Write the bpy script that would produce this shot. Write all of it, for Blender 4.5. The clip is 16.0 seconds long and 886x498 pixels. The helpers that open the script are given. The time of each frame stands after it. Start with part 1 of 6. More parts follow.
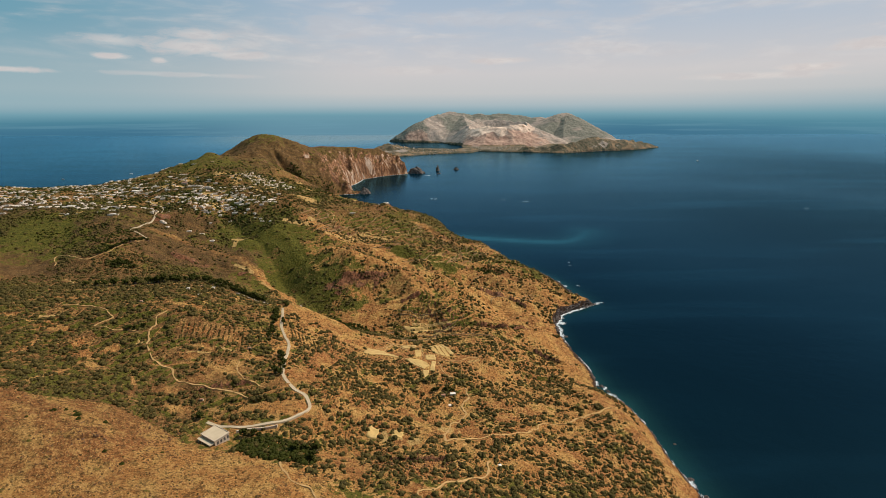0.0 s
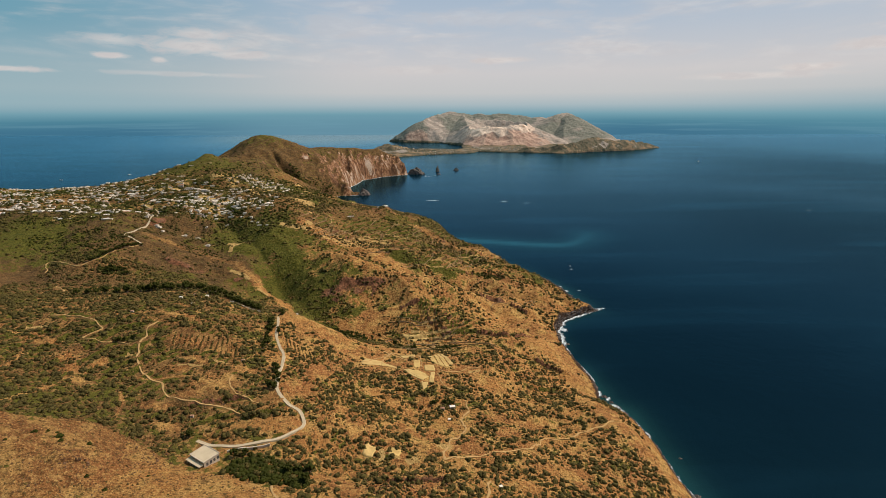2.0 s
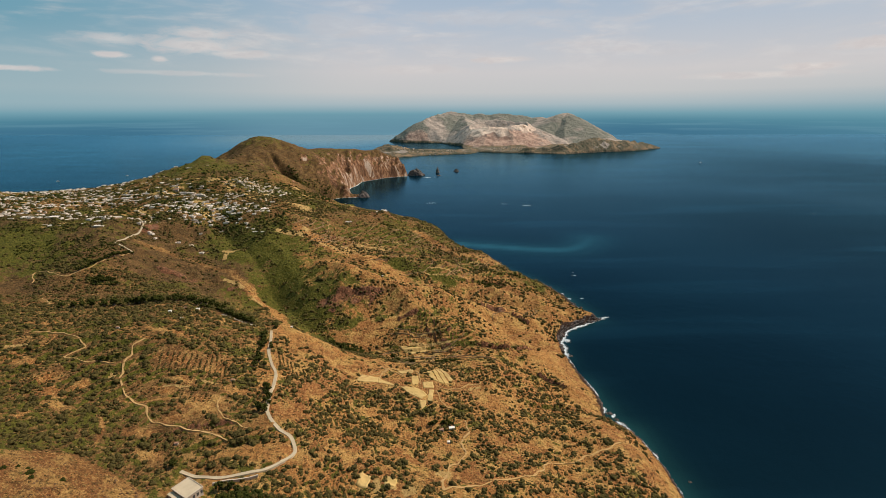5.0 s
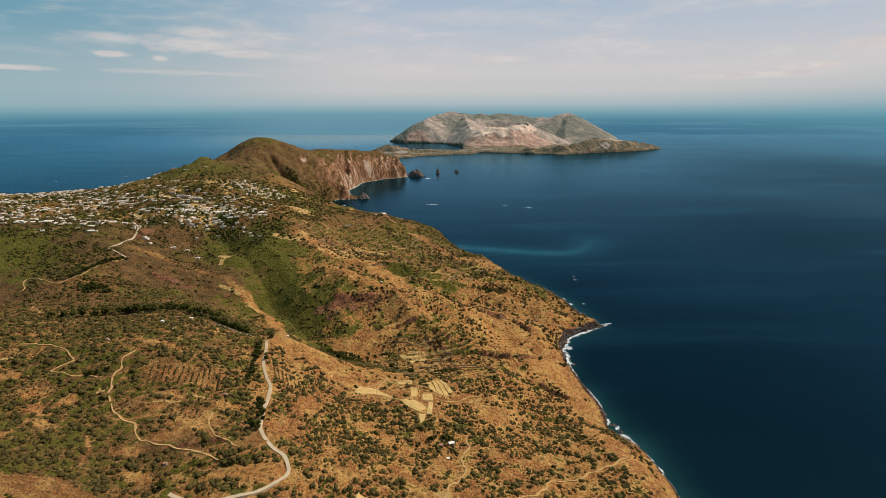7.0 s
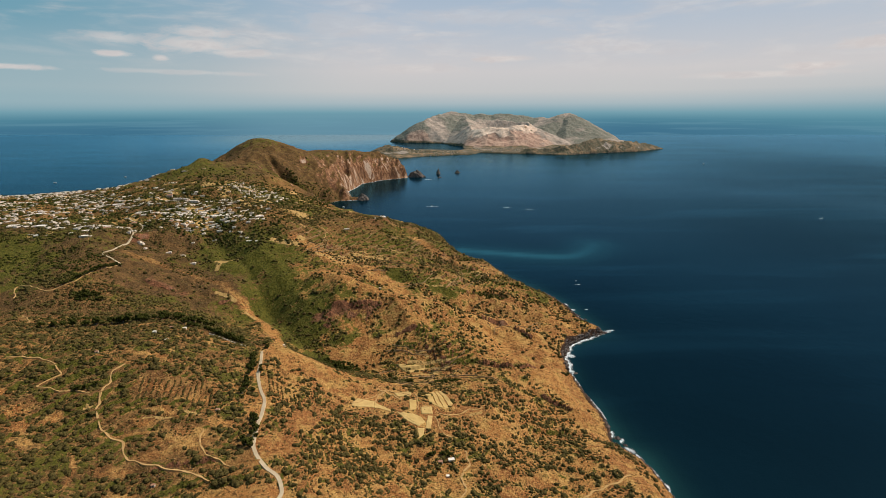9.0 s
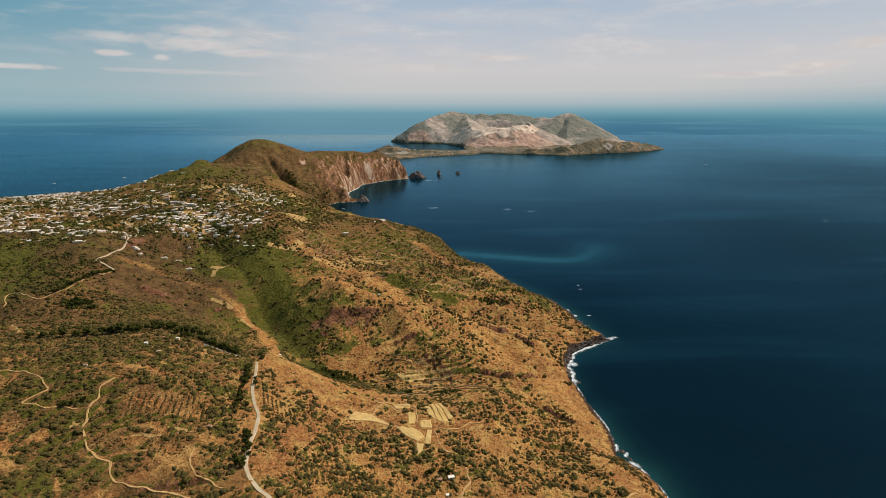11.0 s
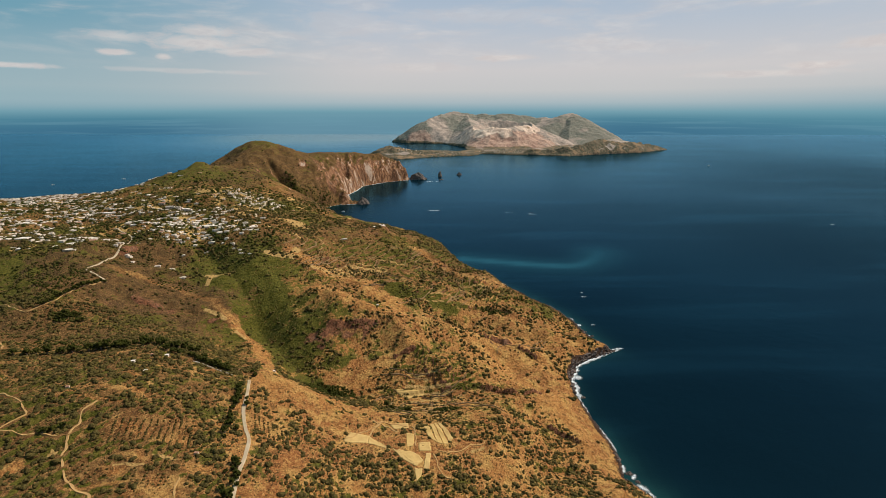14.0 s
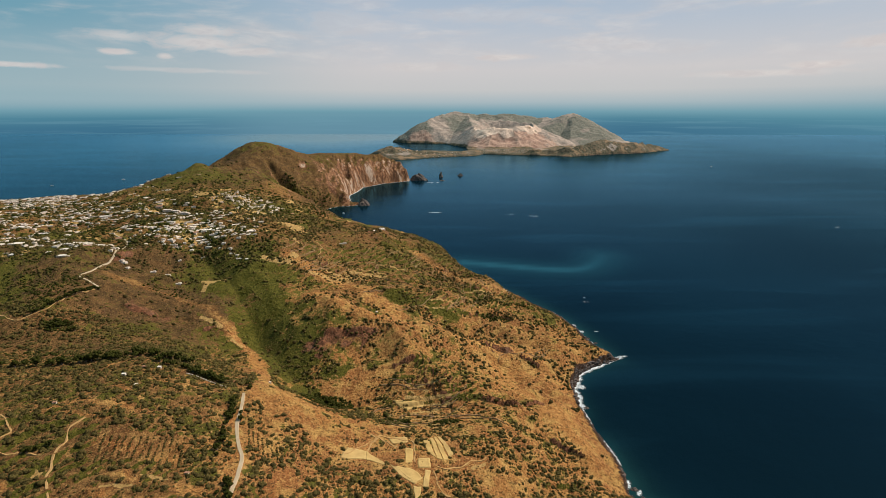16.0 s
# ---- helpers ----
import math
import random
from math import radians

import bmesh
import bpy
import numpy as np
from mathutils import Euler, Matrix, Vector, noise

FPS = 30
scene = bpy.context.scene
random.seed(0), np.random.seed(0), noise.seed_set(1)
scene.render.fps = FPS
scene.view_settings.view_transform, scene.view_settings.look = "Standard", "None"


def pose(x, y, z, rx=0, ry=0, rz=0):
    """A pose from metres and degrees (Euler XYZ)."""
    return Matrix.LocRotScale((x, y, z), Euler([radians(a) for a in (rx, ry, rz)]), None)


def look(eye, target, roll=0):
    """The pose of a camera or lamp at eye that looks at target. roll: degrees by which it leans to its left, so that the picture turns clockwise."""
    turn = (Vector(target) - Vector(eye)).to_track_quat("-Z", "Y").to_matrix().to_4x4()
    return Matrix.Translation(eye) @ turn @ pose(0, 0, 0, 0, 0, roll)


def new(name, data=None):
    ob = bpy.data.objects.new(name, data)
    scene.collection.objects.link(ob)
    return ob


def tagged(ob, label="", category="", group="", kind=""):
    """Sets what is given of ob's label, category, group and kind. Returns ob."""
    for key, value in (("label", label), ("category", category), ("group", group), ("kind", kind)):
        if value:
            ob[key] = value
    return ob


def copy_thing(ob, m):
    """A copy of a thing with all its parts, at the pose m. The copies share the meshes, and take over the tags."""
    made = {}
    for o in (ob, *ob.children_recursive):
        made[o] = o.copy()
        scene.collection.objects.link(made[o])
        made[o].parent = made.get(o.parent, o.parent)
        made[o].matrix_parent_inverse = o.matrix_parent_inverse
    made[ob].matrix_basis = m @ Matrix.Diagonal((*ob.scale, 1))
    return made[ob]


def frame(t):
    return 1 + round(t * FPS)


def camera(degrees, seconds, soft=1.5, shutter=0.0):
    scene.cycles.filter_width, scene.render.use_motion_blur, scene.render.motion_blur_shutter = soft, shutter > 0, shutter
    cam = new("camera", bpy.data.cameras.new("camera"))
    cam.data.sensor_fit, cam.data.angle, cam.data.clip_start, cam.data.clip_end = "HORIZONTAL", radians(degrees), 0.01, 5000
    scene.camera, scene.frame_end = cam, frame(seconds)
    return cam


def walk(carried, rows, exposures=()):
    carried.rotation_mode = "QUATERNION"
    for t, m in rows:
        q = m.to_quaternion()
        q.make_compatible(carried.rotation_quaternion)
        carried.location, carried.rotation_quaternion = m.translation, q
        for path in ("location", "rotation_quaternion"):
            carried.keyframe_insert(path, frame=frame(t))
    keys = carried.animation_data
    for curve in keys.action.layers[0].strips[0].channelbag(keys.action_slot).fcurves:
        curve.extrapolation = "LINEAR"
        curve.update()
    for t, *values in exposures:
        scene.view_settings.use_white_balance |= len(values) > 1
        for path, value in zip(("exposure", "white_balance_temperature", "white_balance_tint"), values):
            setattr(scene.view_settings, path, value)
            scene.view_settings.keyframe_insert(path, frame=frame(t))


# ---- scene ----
cam = camera(86.58, 16.0, 0.55)
# seconds, x, y, z, yaw, pitch, lean: a drone that flies out along the coast and climbs
FLIGHT = [
    (0.0, 0.0, 0.0, 200.0, 0.0, -15.838, -0.125),
    (2.0, 0.44, 9.49, 203.17, 0.001, -15.884, -0.1),
    (4.0, 0.87, 19.01, 206.36, 0.019, -15.93, -0.075),
    (6.0, 1.31, 28.56, 209.57, 0.056, -15.975, -0.05),
    (8.0, 1.75, 38.15, 212.82, 0.112, -16.021, -0.025),
    (10.0, 2.19, 47.76, 216.08, 0.185, -16.067, 0.0),
    (12.0, 2.62, 57.41, 219.37, 0.277, -16.112, 0.025),
    (14.0, 3.06, 67.09, 222.69, 0.387, -16.158, 0.05),
    (16.0, 3.5, 76.8, 226.03, 0.515, -16.204, 0.076),
]
walk(cam, [(t, look((x, y, z), (x - math.sin(radians(yaw)) * math.cos(radians(pitch)), y + math.cos(radians(yaw)) * math.cos(radians(pitch)), z + math.sin(radians(pitch))), lean)) for t, x, y, z, yaw, pitch, lean in FLIGHT])

# ---- world, sun, exposure ----
SUN_EL, SUN_AZ = 48.0, 64.0          # height of the sun, and its bearing to the right of straight ahead
sun = new("sun", bpy.data.lights.new("sun", "SUN"))
sun.data.energy, sun.data.angle, sun.data.color = 4.6, radians(0.6), (1.0, 0.93, 0.82)
az, el = radians(SUN_AZ), radians(SUN_EL)
sun_way = Vector((math.sin(az) * math.cos(el), math.cos(az) * math.cos(el), math.sin(el)))
sun.matrix_world = look(sun_way * 1000, (0, 0, 0))


class Nodes:
    """Short hand for a node tree."""

    def __init__(self, tree):
        self.tree = tree
        tree.nodes.clear()

    def add(self, kind, **values):
        node = self.tree.nodes.new(kind)
        inputs = {}
        for key, value in values.items():
            if key[0] == "i" and key[1:].isdigit():
                inputs[int(key[1:])] = value
            elif key == "ins":
                inputs.update(value)
            else:
                setattr(node, key, value)
        for key, value in inputs.items():
            if isinstance(value, bpy.types.NodeSocket):
                self.tree.links.new(value, node.inputs[key])
            else:
                node.inputs[key].default_value = value
        return node

    def math(self, op, a, b=0.0, c=0.0, clamp=False):
        return self.add("ShaderNodeMath", operation=op, use_clamp=clamp, i0=a, i1=b, i2=c).outputs[0]

    def mix(self, f, a, b, blend="MIX"):
        return self.add("ShaderNodeMix", data_type="RGBA", blend_type=blend, i0=f, i6=a, i7=b).outputs[2]

    def noise(self, vector, scale, detail=4.0, rough=0.5, distort=0.0):
        return self.add("ShaderNodeTexNoise", ins={"Vector": vector, "Scale": scale, "Detail": detail, "Roughness": rough, "Distortion": distort}).outputs[0]

    def ramp(self, f, *stops):
        node = self.add("ShaderNodeValToRGB", i0=f)
        e = node.color_ramp.elements
        while len(e) < len(stops):
            e.new(0.5)
        for s, (at, col) in zip(e, stops):
            s.position, s.color = at, (*col, 1) if len(col) == 3 else col
        return node.outputs[0]

    def step(self, x, lo, hi):
        return self.add("ShaderNodeMapRange", interpolation_type="SMOOTHSTEP", i0=x, i1=lo, i2=hi, i3=0.0, i4=1.0).outputs[0]


def build_world():
    world = bpy.data.worlds.new("sky")
    scene.world = world
    world.use_nodes = True
    n = Nodes(world.node_tree)
    way = n.add("ShaderNodeTexCoord").outputs["Generated"]
    xyz = n.add("ShaderNodeSeparateXYZ", i0=way).outputs
    sky = n.add("ShaderNodeTexSky", sky_type="NISHITA", sun_disc=False, sun_elevation=el, sun_rotation=az, air_density=1.0, dust_density=1.2, ozone_density=1.5)
    base = n.mix(1.0, sky.outputs[0], (0.08, 0.08, 0.08, 1), "MULTIPLY")
    # slope of the view above the horizon, and bearing
    flat = n.math("SQRT", n.math("ADD", n.math("MULTIPLY", xyz[0], xyz[0]), n.math("MULTIPLY", xyz[1], xyz[1])))
    rise = n.math("DIVIDE", xyz[2], n.math("MAXIMUM", flat, 0.05))
    side = n.math("ARCTAN2", xyz[0], xyz[1])
    # haze of a warm day: a pale veil that thins upwards, a teal edge over the sea
    veil = n.ramp(n.math("ADD", n.math("MULTIPLY", rise, 2.0), 0.2),
                  (0.0, (0.036, 0.13, 0.22)), (0.11, (0.044, 0.152, 0.25)), (0.15, (0.052, 0.172, 0.268)), (0.18, (0.078, 0.23, 0.315)), (0.205, (0.17, 0.345, 0.42)), (0.24, (0.39, 0.48, 0.52)), (0.285, (0.555, 0.56, 0.565)), (0.36, (0.605, 0.585, 0.59)), (0.52, (0.47, 0.53, 0.61)), (0.70, (0.34, 0.46, 0.60)), (1.0, (0.17, 0.34, 0.52)))
    thin = n.ramp(n.math("ADD", n.math("MULTIPLY", rise, 0.5), 0.1), (0.0, (1, 1, 1)), (0.24, (0.95, 0.95, 0.95)), (0.4, (0.3, 0.3, 0.3)), (0.6, (0, 0, 0)))
    col = n.mix(thin, base, veil)
    # left of the view the sky is a deeper teal
    west = n.math("MULTIPLY", n.step(side, -0.1, -0.75), n.step(rise, -0.01, 0.16))
    col = n.mix(n.math("MULTIPLY", west, 0.85), col, (0.105, 0.31, 0.41, 1))
    low_west = n.math("MULTIPLY", n.step(side, -0.15, -0.75), n.math("MULTIPLY", n.step(rise, -0.004, 0.03), n.step(rise, 0.16, 0.05)))
    col = n.mix(n.math("MULTIPLY", low_west, 0.55), col, (0.22, 0.40, 0.46, 1))
    # the paler water under the brightest haze
    glare = n.math("MULTIPLY", n.math("MULTIPLY", n.step(side, -0.60, -0.28), n.step(side, 0.40, 0.0)), n.step(rise, 0.004, -0.006))
    col = n.mix(n.math("MULTIPLY", glare, 0.65), col, (0.17, 0.33, 0.41, 1))
    east = n.math("MULTIPLY", n.step(side, 0.35, 0.85), n.step(rise, 0.08, -0.01))
    col = n.mix(n.math("MULTIPLY", east, 0.35), col, (0.12, 0.31, 0.39, 1))
    # streaks of calm water far out, below the horizon
    far_water = n.add("ShaderNodeCombineXYZ", i0=n.math("MULTIPLY", side, 5.0), i1=n.math("MULTIPLY", rise, 150.0)).outputs[0]
    slick = n.math("MULTIPLY", n.step(n.noise(far_water, 1.0, 5.0, 0.55, 0.3), 0.48, 0.68), n.step(rise, -0.004, -0.014))
    col = n.mix(n.math("MULTIPLY", slick, 0.3), col, (0.16, 0.33, 0.42, 1))
    # thin clouds
    plane = n.add("ShaderNodeCombineXYZ", i0=n.math("MULTIPLY", side, 3.0), i1=n.math("MULTIPLY", rise, 16.0)).outputs[0]
    wisps = n.noise(plane, 1.6, 6.0, 0.55, 0.4)
    fine = n.noise(n.add("ShaderNodeCombineXYZ", i0=n.math("MULTIPLY", side, 20.0), i1=n.math("MULTIPLY", rise, 62.0)).outputs[0], 1.0, 7.0, 0.62, 0.5)
    broad = n.math("MULTIPLY", n.step(wisps, 0.42, 0.72), n.math("MULTIPLY", n.step(rise, 0.06, 0.12), n.step(rise, 0.30, 0.18)))
    cover = n.math("MULTIPLY", broad, 0.55)
    for s0, r0, sw, rh, k in CLOUDS:
        dx = n.math("DIVIDE", n.math("SUBTRACT", side, s0), sw)
        dy = n.math("DIVIDE", n.math("SUBTRACT", rise, r0), rh)
        r = n.math("SQRT", n.math("ADD", n.math("MULTIPLY", dx, dx), n.math("MULTIPLY", dy, dy)))
        r = n.math("ADD", r, n.math("MULTIPLY", n.math("SUBTRACT", fine, 0.5), 2.0))
        cover = n.math("MAXIMUM", cover, n.math("MULTIPLY", n.step(r, 1.15, 0.25), k))
    warm = n.mix(n.step(fine, 0.35, 0.7), (0.62, 0.57, 0.56, 1), (0.76, 0.70, 0.66, 1))
    col = n.mix(cover, col, warm)
    back = n.add("ShaderNodeBackground", i0=col, i1=1.0)
    n.add("ShaderNodeOutputWorld", i0=back.outputs[0])


# bearing, slope, half width, half height, strength
CLOUDS = [
    (-0.582, 0.096, 0.036, 0.006, 0.85), (-0.512, 0.093, 0.016, 0.006, 0.75), (-0.575, 0.121, 0.055, 0.012, 0.6), (-0.45, 0.118, 0.10, 0.018, 0.75),
    (-0.44, 0.138, 0.07, 0.013, 0.7), (-0.38, 0.107, 0.10, 0.010, 0.7), (-0.72, 0.069, 0.07, 0.005, 0.75), (-0.48, 0.071, 0.17, 0.005, 0.4), (0.11, 0.104, 0.07, 0.008, 0.8),
    (0.63, 0.074, 0.06, 0.008, 0.9), (0.56, 0.064, 0.14, 0.008, 0.65), (0.73, 0.103, 0.10, 0.012, 0.85), (-0.20, 0.165, 0.10, 0.03, 0.3),
    (0.08, 0.18, 0.22, 0.016, 0.3), (-0.05, 0.087, 0.12, 0.012, 0.4),
]
build_world()
scene.view_settings.exposure = 0.0

# ---- the lie of the land (metres; the sea is z = 0) ----
COAST = [
    (120, -150), (130, 50), (136, 140), (139, 210),
    (136, 233), (135, 264), (129, 297), (117, 314),
    (120, 331), (116, 361), (112, 387), (110, 404),
    (111, 429), (122, 453), (140, 466), (164, 478),
    (152, 508), (144, 550), (127, 589), (96, 640),
    (60, 690), (18, 765), (-28, 830), (-95, 915),
]
COAST += [
    (-180, 1000), (-245, 1085), (-292, 1190), (-268, 1232),
    (-215, 1246), (-250, 1290), (-275, 1380), (-266, 1440),
    (-261, 1538), (-200, 1633), (-124, 1690), (-160, 1780),
    (-280, 1850), (-440, 1800), (-600, 1620), (-720, 1500),
    (-900, 1385), (-1000, 1375), (-1090, 1382), (-1140, 1330), (-1230, 1285), (-1400, 1190),
    (-1500, 900), (-1400, 300), (-1200, -300), (-200, -350),
]
FAR_COAST = [
    (-430, 3890), (-300, 3740), (-20, 3660), (120, 3300),
    (130, 2950), (60, 2900), (-100, 2960), (-330, 2900),
    (-420, 2640), (-330, 2490), (-240, 2425), (-60, 2560),
    (157, 2666), (205, 2770), (300, 2740), (380, 2703),
    (460, 2720), (660, 2625), (820, 2720), (1037, 2821),
    (1160, 2880), (1384, 3090), (1400, 3150), (1280, 3230),
    (1340, 3420), (1300, 3900), (1000, 4300), (500, 4500),
    (0, 4500), (-300, 4250),
]
NEAR_RISES = [
    (-300, -150, 213, 31.5), (0, -100, 157, 7.2), (-100, 40, 78, -6.7), (0, 90, 66, -7.4),
    (-260, 100, 88, 4.5), (80, 110, 66, 6.0), (-141, 140, 30, -10.4), (-120, 147, 23, 3.0),
    (-100, 154, 23, -3.8), (-148, 165, 20, 6.6), (-172, 169, 30, 7.0), (-21, 181, 29, -3.6),
    (-84, 182, 23, -5.1), (20, 183, 29, -0.3), (46, 183, 35, -2.3), (-106, 187, 23, -8.5),
    (-48, 190, 25, -11.4), (-142, 192, 27, -13.4), (-600, 200, 210, 13.2), (-300, 200, 83, 0.5),
    (3, 204, 32, -9.8), (-101, 210, 20, -2.3), (88, 211, 35, -7.6), (-69, 215, 23, 0.6),
]
SLOPE_RISES = [
    (-38, 224, 25, 5.0), (-171, 224, 31, -7.4), (-122, 230, 23, -1.9), (-90, 236, 23, -2.5),
    (-199, 237, 51, -4.0), (114, 239, 31, 8.1), (36, 242, 34, -4.6), (-36, 244, 31, -18.8),
    (73, 254, 28, -9.4), (-121, 256, 26, -2.3), (105, 258, 35, 1.8), (6, 260, 24, -10.7),
    (-197, 261, 39, 1.8), (-98, 271, 33, -6.0), (-13, 281, 24, 4.7), (21, 288, 22, -2.7),
    (53, 289, 28, -6.8), (-55, 299, 36, -12.1), (-800, 300, 224, 4.6), (-17, 308, 27, -6.6),
    (7, 309, 23, -2.0), (-175, 311, 53, 3.7), (-116, 314, 41, -3.3), (64, 315, 24, -4.3),
]
RIDGE_RISES = [
    (33, 330, 30, 3.0), (-282, 338, 51, -8.6), (75, 341, 27, -2.3), (-450, 350, 112, -3.0),
    (102, 350, 37, -5.4), (4, 363, 34, -17.4), (-67, 367, 44, -19.8), (-39, 376, 34, -12.5),
    (85, 379, 27, 5.9), (-130, 385, 38, -23.9), (51, 387, 36, -9.0), (-334, 388, 42, -11.4),
    (-260, 395, 41, -7.2), (-298, 402, 27, 10.3), (-202, 404, 36, -8.3), (-88, 406, 31, -3.6),
    (-6, 411, 34, 13.1), (47, 422, 30, -8.5), (-164, 428, 34, -22.6), (-247, 430, 36, 2.6),
    (-64, 430, 27, -2.5), (-361, 434, 48, 0.8), (-31, 434, 26, -7.0), (87, 435, 36, 2.7),
]
SPUR_RISES = [
    (-116, 436, 36, 5.3), (-198, 437, 35, -2.3), (-301, 437, 38, 8.8), (4, 451, 27, -8.1),
    (39, 454, 32, -7.3), (119, 462, 33, 2.3), (-51, 466, 27, -10.0), (-18, 478, 32, -0.2),
    (-304, 484, 35, 4.9), (86, 488, 31, -1.6), (-142, 490, 44, -9.1), (47, 499, 45, -14.6),
    (-550, 500, 139, 5.9), (-264, 501, 52, -24.8), (-351, 502, 48, 14.4), (126, 509, 36, 2.3),
    (-59, 512, 38, 3.3), (-112, 524, 38, -11.7), (-15, 542, 45, -4.0), (-175, 544, 46, 9.6),
    (124, 560, 57, 8.4), (-91, 567, 38, -5.8), (-346, 570, 67, -3.3), (84, 575, 55, -9.6),
]
PLATEAU_RISES = [
    (-232, 580, 60, 13.3), (-137, 582, 45, 0.5), (-43, 591, 40, -4.0), (31, 596, 49, -2.1),
    (-900, 600, 217, 1.0), (-1300, 600, 330, 6.0), (-303, 608, 79, 5.6), (-74, 628, 48, -0.7),
    (37, 650, 49, 6.0), (-11, 656, 48, -1.6), (-562, 694, 136, 4.6), (-36, 696, 55, 2.3),
    (-209, 707, 90, 3.1), (40, 720, 58, -1.5), (-495, 735, 127, -5.7), (-700, 750, 144, 3.6),
    (-150, 760, 72, -5.1), (-240, 760, 67, -5.4), (-335, 763, 96, 32.4), (-30, 770, 74, 11.5),
    (-900, 850, 175, -0.8), (-100, 850, 74, 7.1), (-330, 900, 96, -3.2), (-180, 900, 100, -5.2),
]
HEADLAND_RISES = [
    (-420, 900, 117, 5.6), (-820, 900, 162, -6.0), (-260, 950, 75, 2.2), (-1100, 1000, 175, -16.9),
    (-573, 1029, 121, 24.4), (-300, 1050, 107, 15.9), (-661, 1069, 144, -9.1), (-449, 1134, 114, 25.7),
    (-1300, 1150, 175, -28.0), (-900, 1150, 175, -18.7), (-311, 1192, 105, -10.0), (-551, 1200, 117, -6.9),
    (-760, 1250, 144, -12.8), (-1100, 1300, 175, -13.9), (-630, 1300, 122, 13.7), (-287, 1337, 137, 13.8),
    (-460, 1340, 121, 64.6), (-1250, 1380, 176, -7.9), (-1000, 1400, 188, -5.4), (-420, 1480, 121, 2.9),
    (-332, 1560, 104, 43.7), (-450, 1650, 121, -45.4), (-300, 1700, 111, 1.5), (-189, 1730, 191, 50.7),
]

UPPER_RISES = [
    (-196, 436, 22, -3.5), (-253, 438, 22, -8.9), (-422, 493, 22, 6.7), (-363, 500, 22, -4.6),
    (-343, 504, 22, 6.9), (130, 512, 22, -24.4), (-474, 536, 22, 11.2), (-203, 539, 22, 1.1),
    (-329, 543, 22, -10.0), (148, 543, 22, -10.7), (-303, 553, 22, 20.5), (-276, 556, 22, -6.1),
    (137, 571, 22, -4.2), (70, 575, 22, 7.2), (-136, 578, 22, 1.2), (-298, 586, 22, -8.3),
    (97, 595, 22, -13.2), (70, 597, 22, 3.1), (-20, 600, 35, -3.7), (-343, 606, 22, 5.0),
    (-164, 610, 22, -5.6), (110, 610, 22, -2.6), (85, 626, 22, -7.5),
]
VILLAGE_RISES = [
    (59, 630, 22, 5.0), (44, 677, 22, -1.3), (-96, 685, 22, 1.2), (-88, 694, 14, 9.0),
    (2, 703, 22, -3.6), (24, 709, 22, -9.3), (-265, 735, 22, -6.1), (-15, 745, 38, 4.1),
    (-261, 755, 38, -4.2), (-700, 800, 90, -8.3), (-250, 800, 50, 5.1), (-754, 812, 38, 2.5),
    (-560, 860, 70, -14.5), (-148, 862, 38, -3.4), (-751, 863, 38, -4.5), (-674, 880, 38, -4.0),
    (-720, 920, 38, -3.4), (-192, 930, 38, -9.0), (-649, 942, 38, -11.3), (-755, 963, 38, -3.8),
    (-633, 979, 38, 4.1), (-860, 990, 70, -4.3), (-724, 994, 38, -5.5),
]
DISTANT_RISES = [
    (-686, 995, 38, 6.4), (-260, 1000, 60, -5.3), (-635, 1017, 64, -20.6), (-562, 1065, 64, 4.7),
    (-757, 1098, 70, -11.7), (-532, 1119, 64, -10.5), (-640, 1130, 64, 7.4), (-780, 1150, 70, -8.1),
    (-1000, 1150, 90, -2.9), (-344, 1157, 64, -14.7), (-569, 1212, 64, -17.0), (-905, 1233, 64, 9.6),
    (-1033, 1271, 64, 7.4), (-585, 1282, 64, -11.9), (-950, 1300, 80, -9.5), (-502, 1322, 64, 15.2),
    (-377, 1337, 64, 1.0), (-434, 1357, 64, -16.8), (-410, 1453, 64, -9.7), (-368, 1515, 64, -3.0),
    (-258, 1700, 64, -12.3),
]


def lattice(ix, iy, seed):
    v = (ix * 374761393 + iy * 668265263 + seed * 1442695041) & 0x7FFFFFFF
    v = ((v ^ (v >> 13)) * 1274126177) & 0x7FFFFFFF
    return ((v ^ (v >> 16)) & 0xFFFFF) / 0xFFFFF


def value_noise(x, y, seed):
    ix, iy = np.floor(x).astype(np.int64), np.floor(y).astype(np.int64)
    u, v = x - ix, y - iy
    u, v = u * u * (3 - 2 * u), v * v * (3 - 2 * v)
    a, b = lattice(ix, iy, seed), lattice(ix + 1, iy, seed)
    c, d = lattice(ix, iy + 1, seed), lattice(ix + 1, iy + 1, seed)
    return (a + (b - a) * u) * (1 - v) + (c + (d - c) * u) * v


def fbm(x, y, size, octaves=4, seed=1, gain=0.5):
    """Fractal noise about 0, between -1 and 1; size: metres of the largest waves."""
    total, amp, norm = 0.0, 1.0, 0.0
    for k in range(octaves):
        cs, sn = math.cos(0.6 * k + seed), math.sin(0.6 * k + seed)
        f = 2.03 ** k / size
        total = total + amp * (value_noise((x * cs - y * sn) * f + 17.3 * k, (x * sn + y * cs) * f - 9.1 * k, seed + k) * 2 - 1)
        norm, amp = norm + amp, amp * gain
    return total / norm


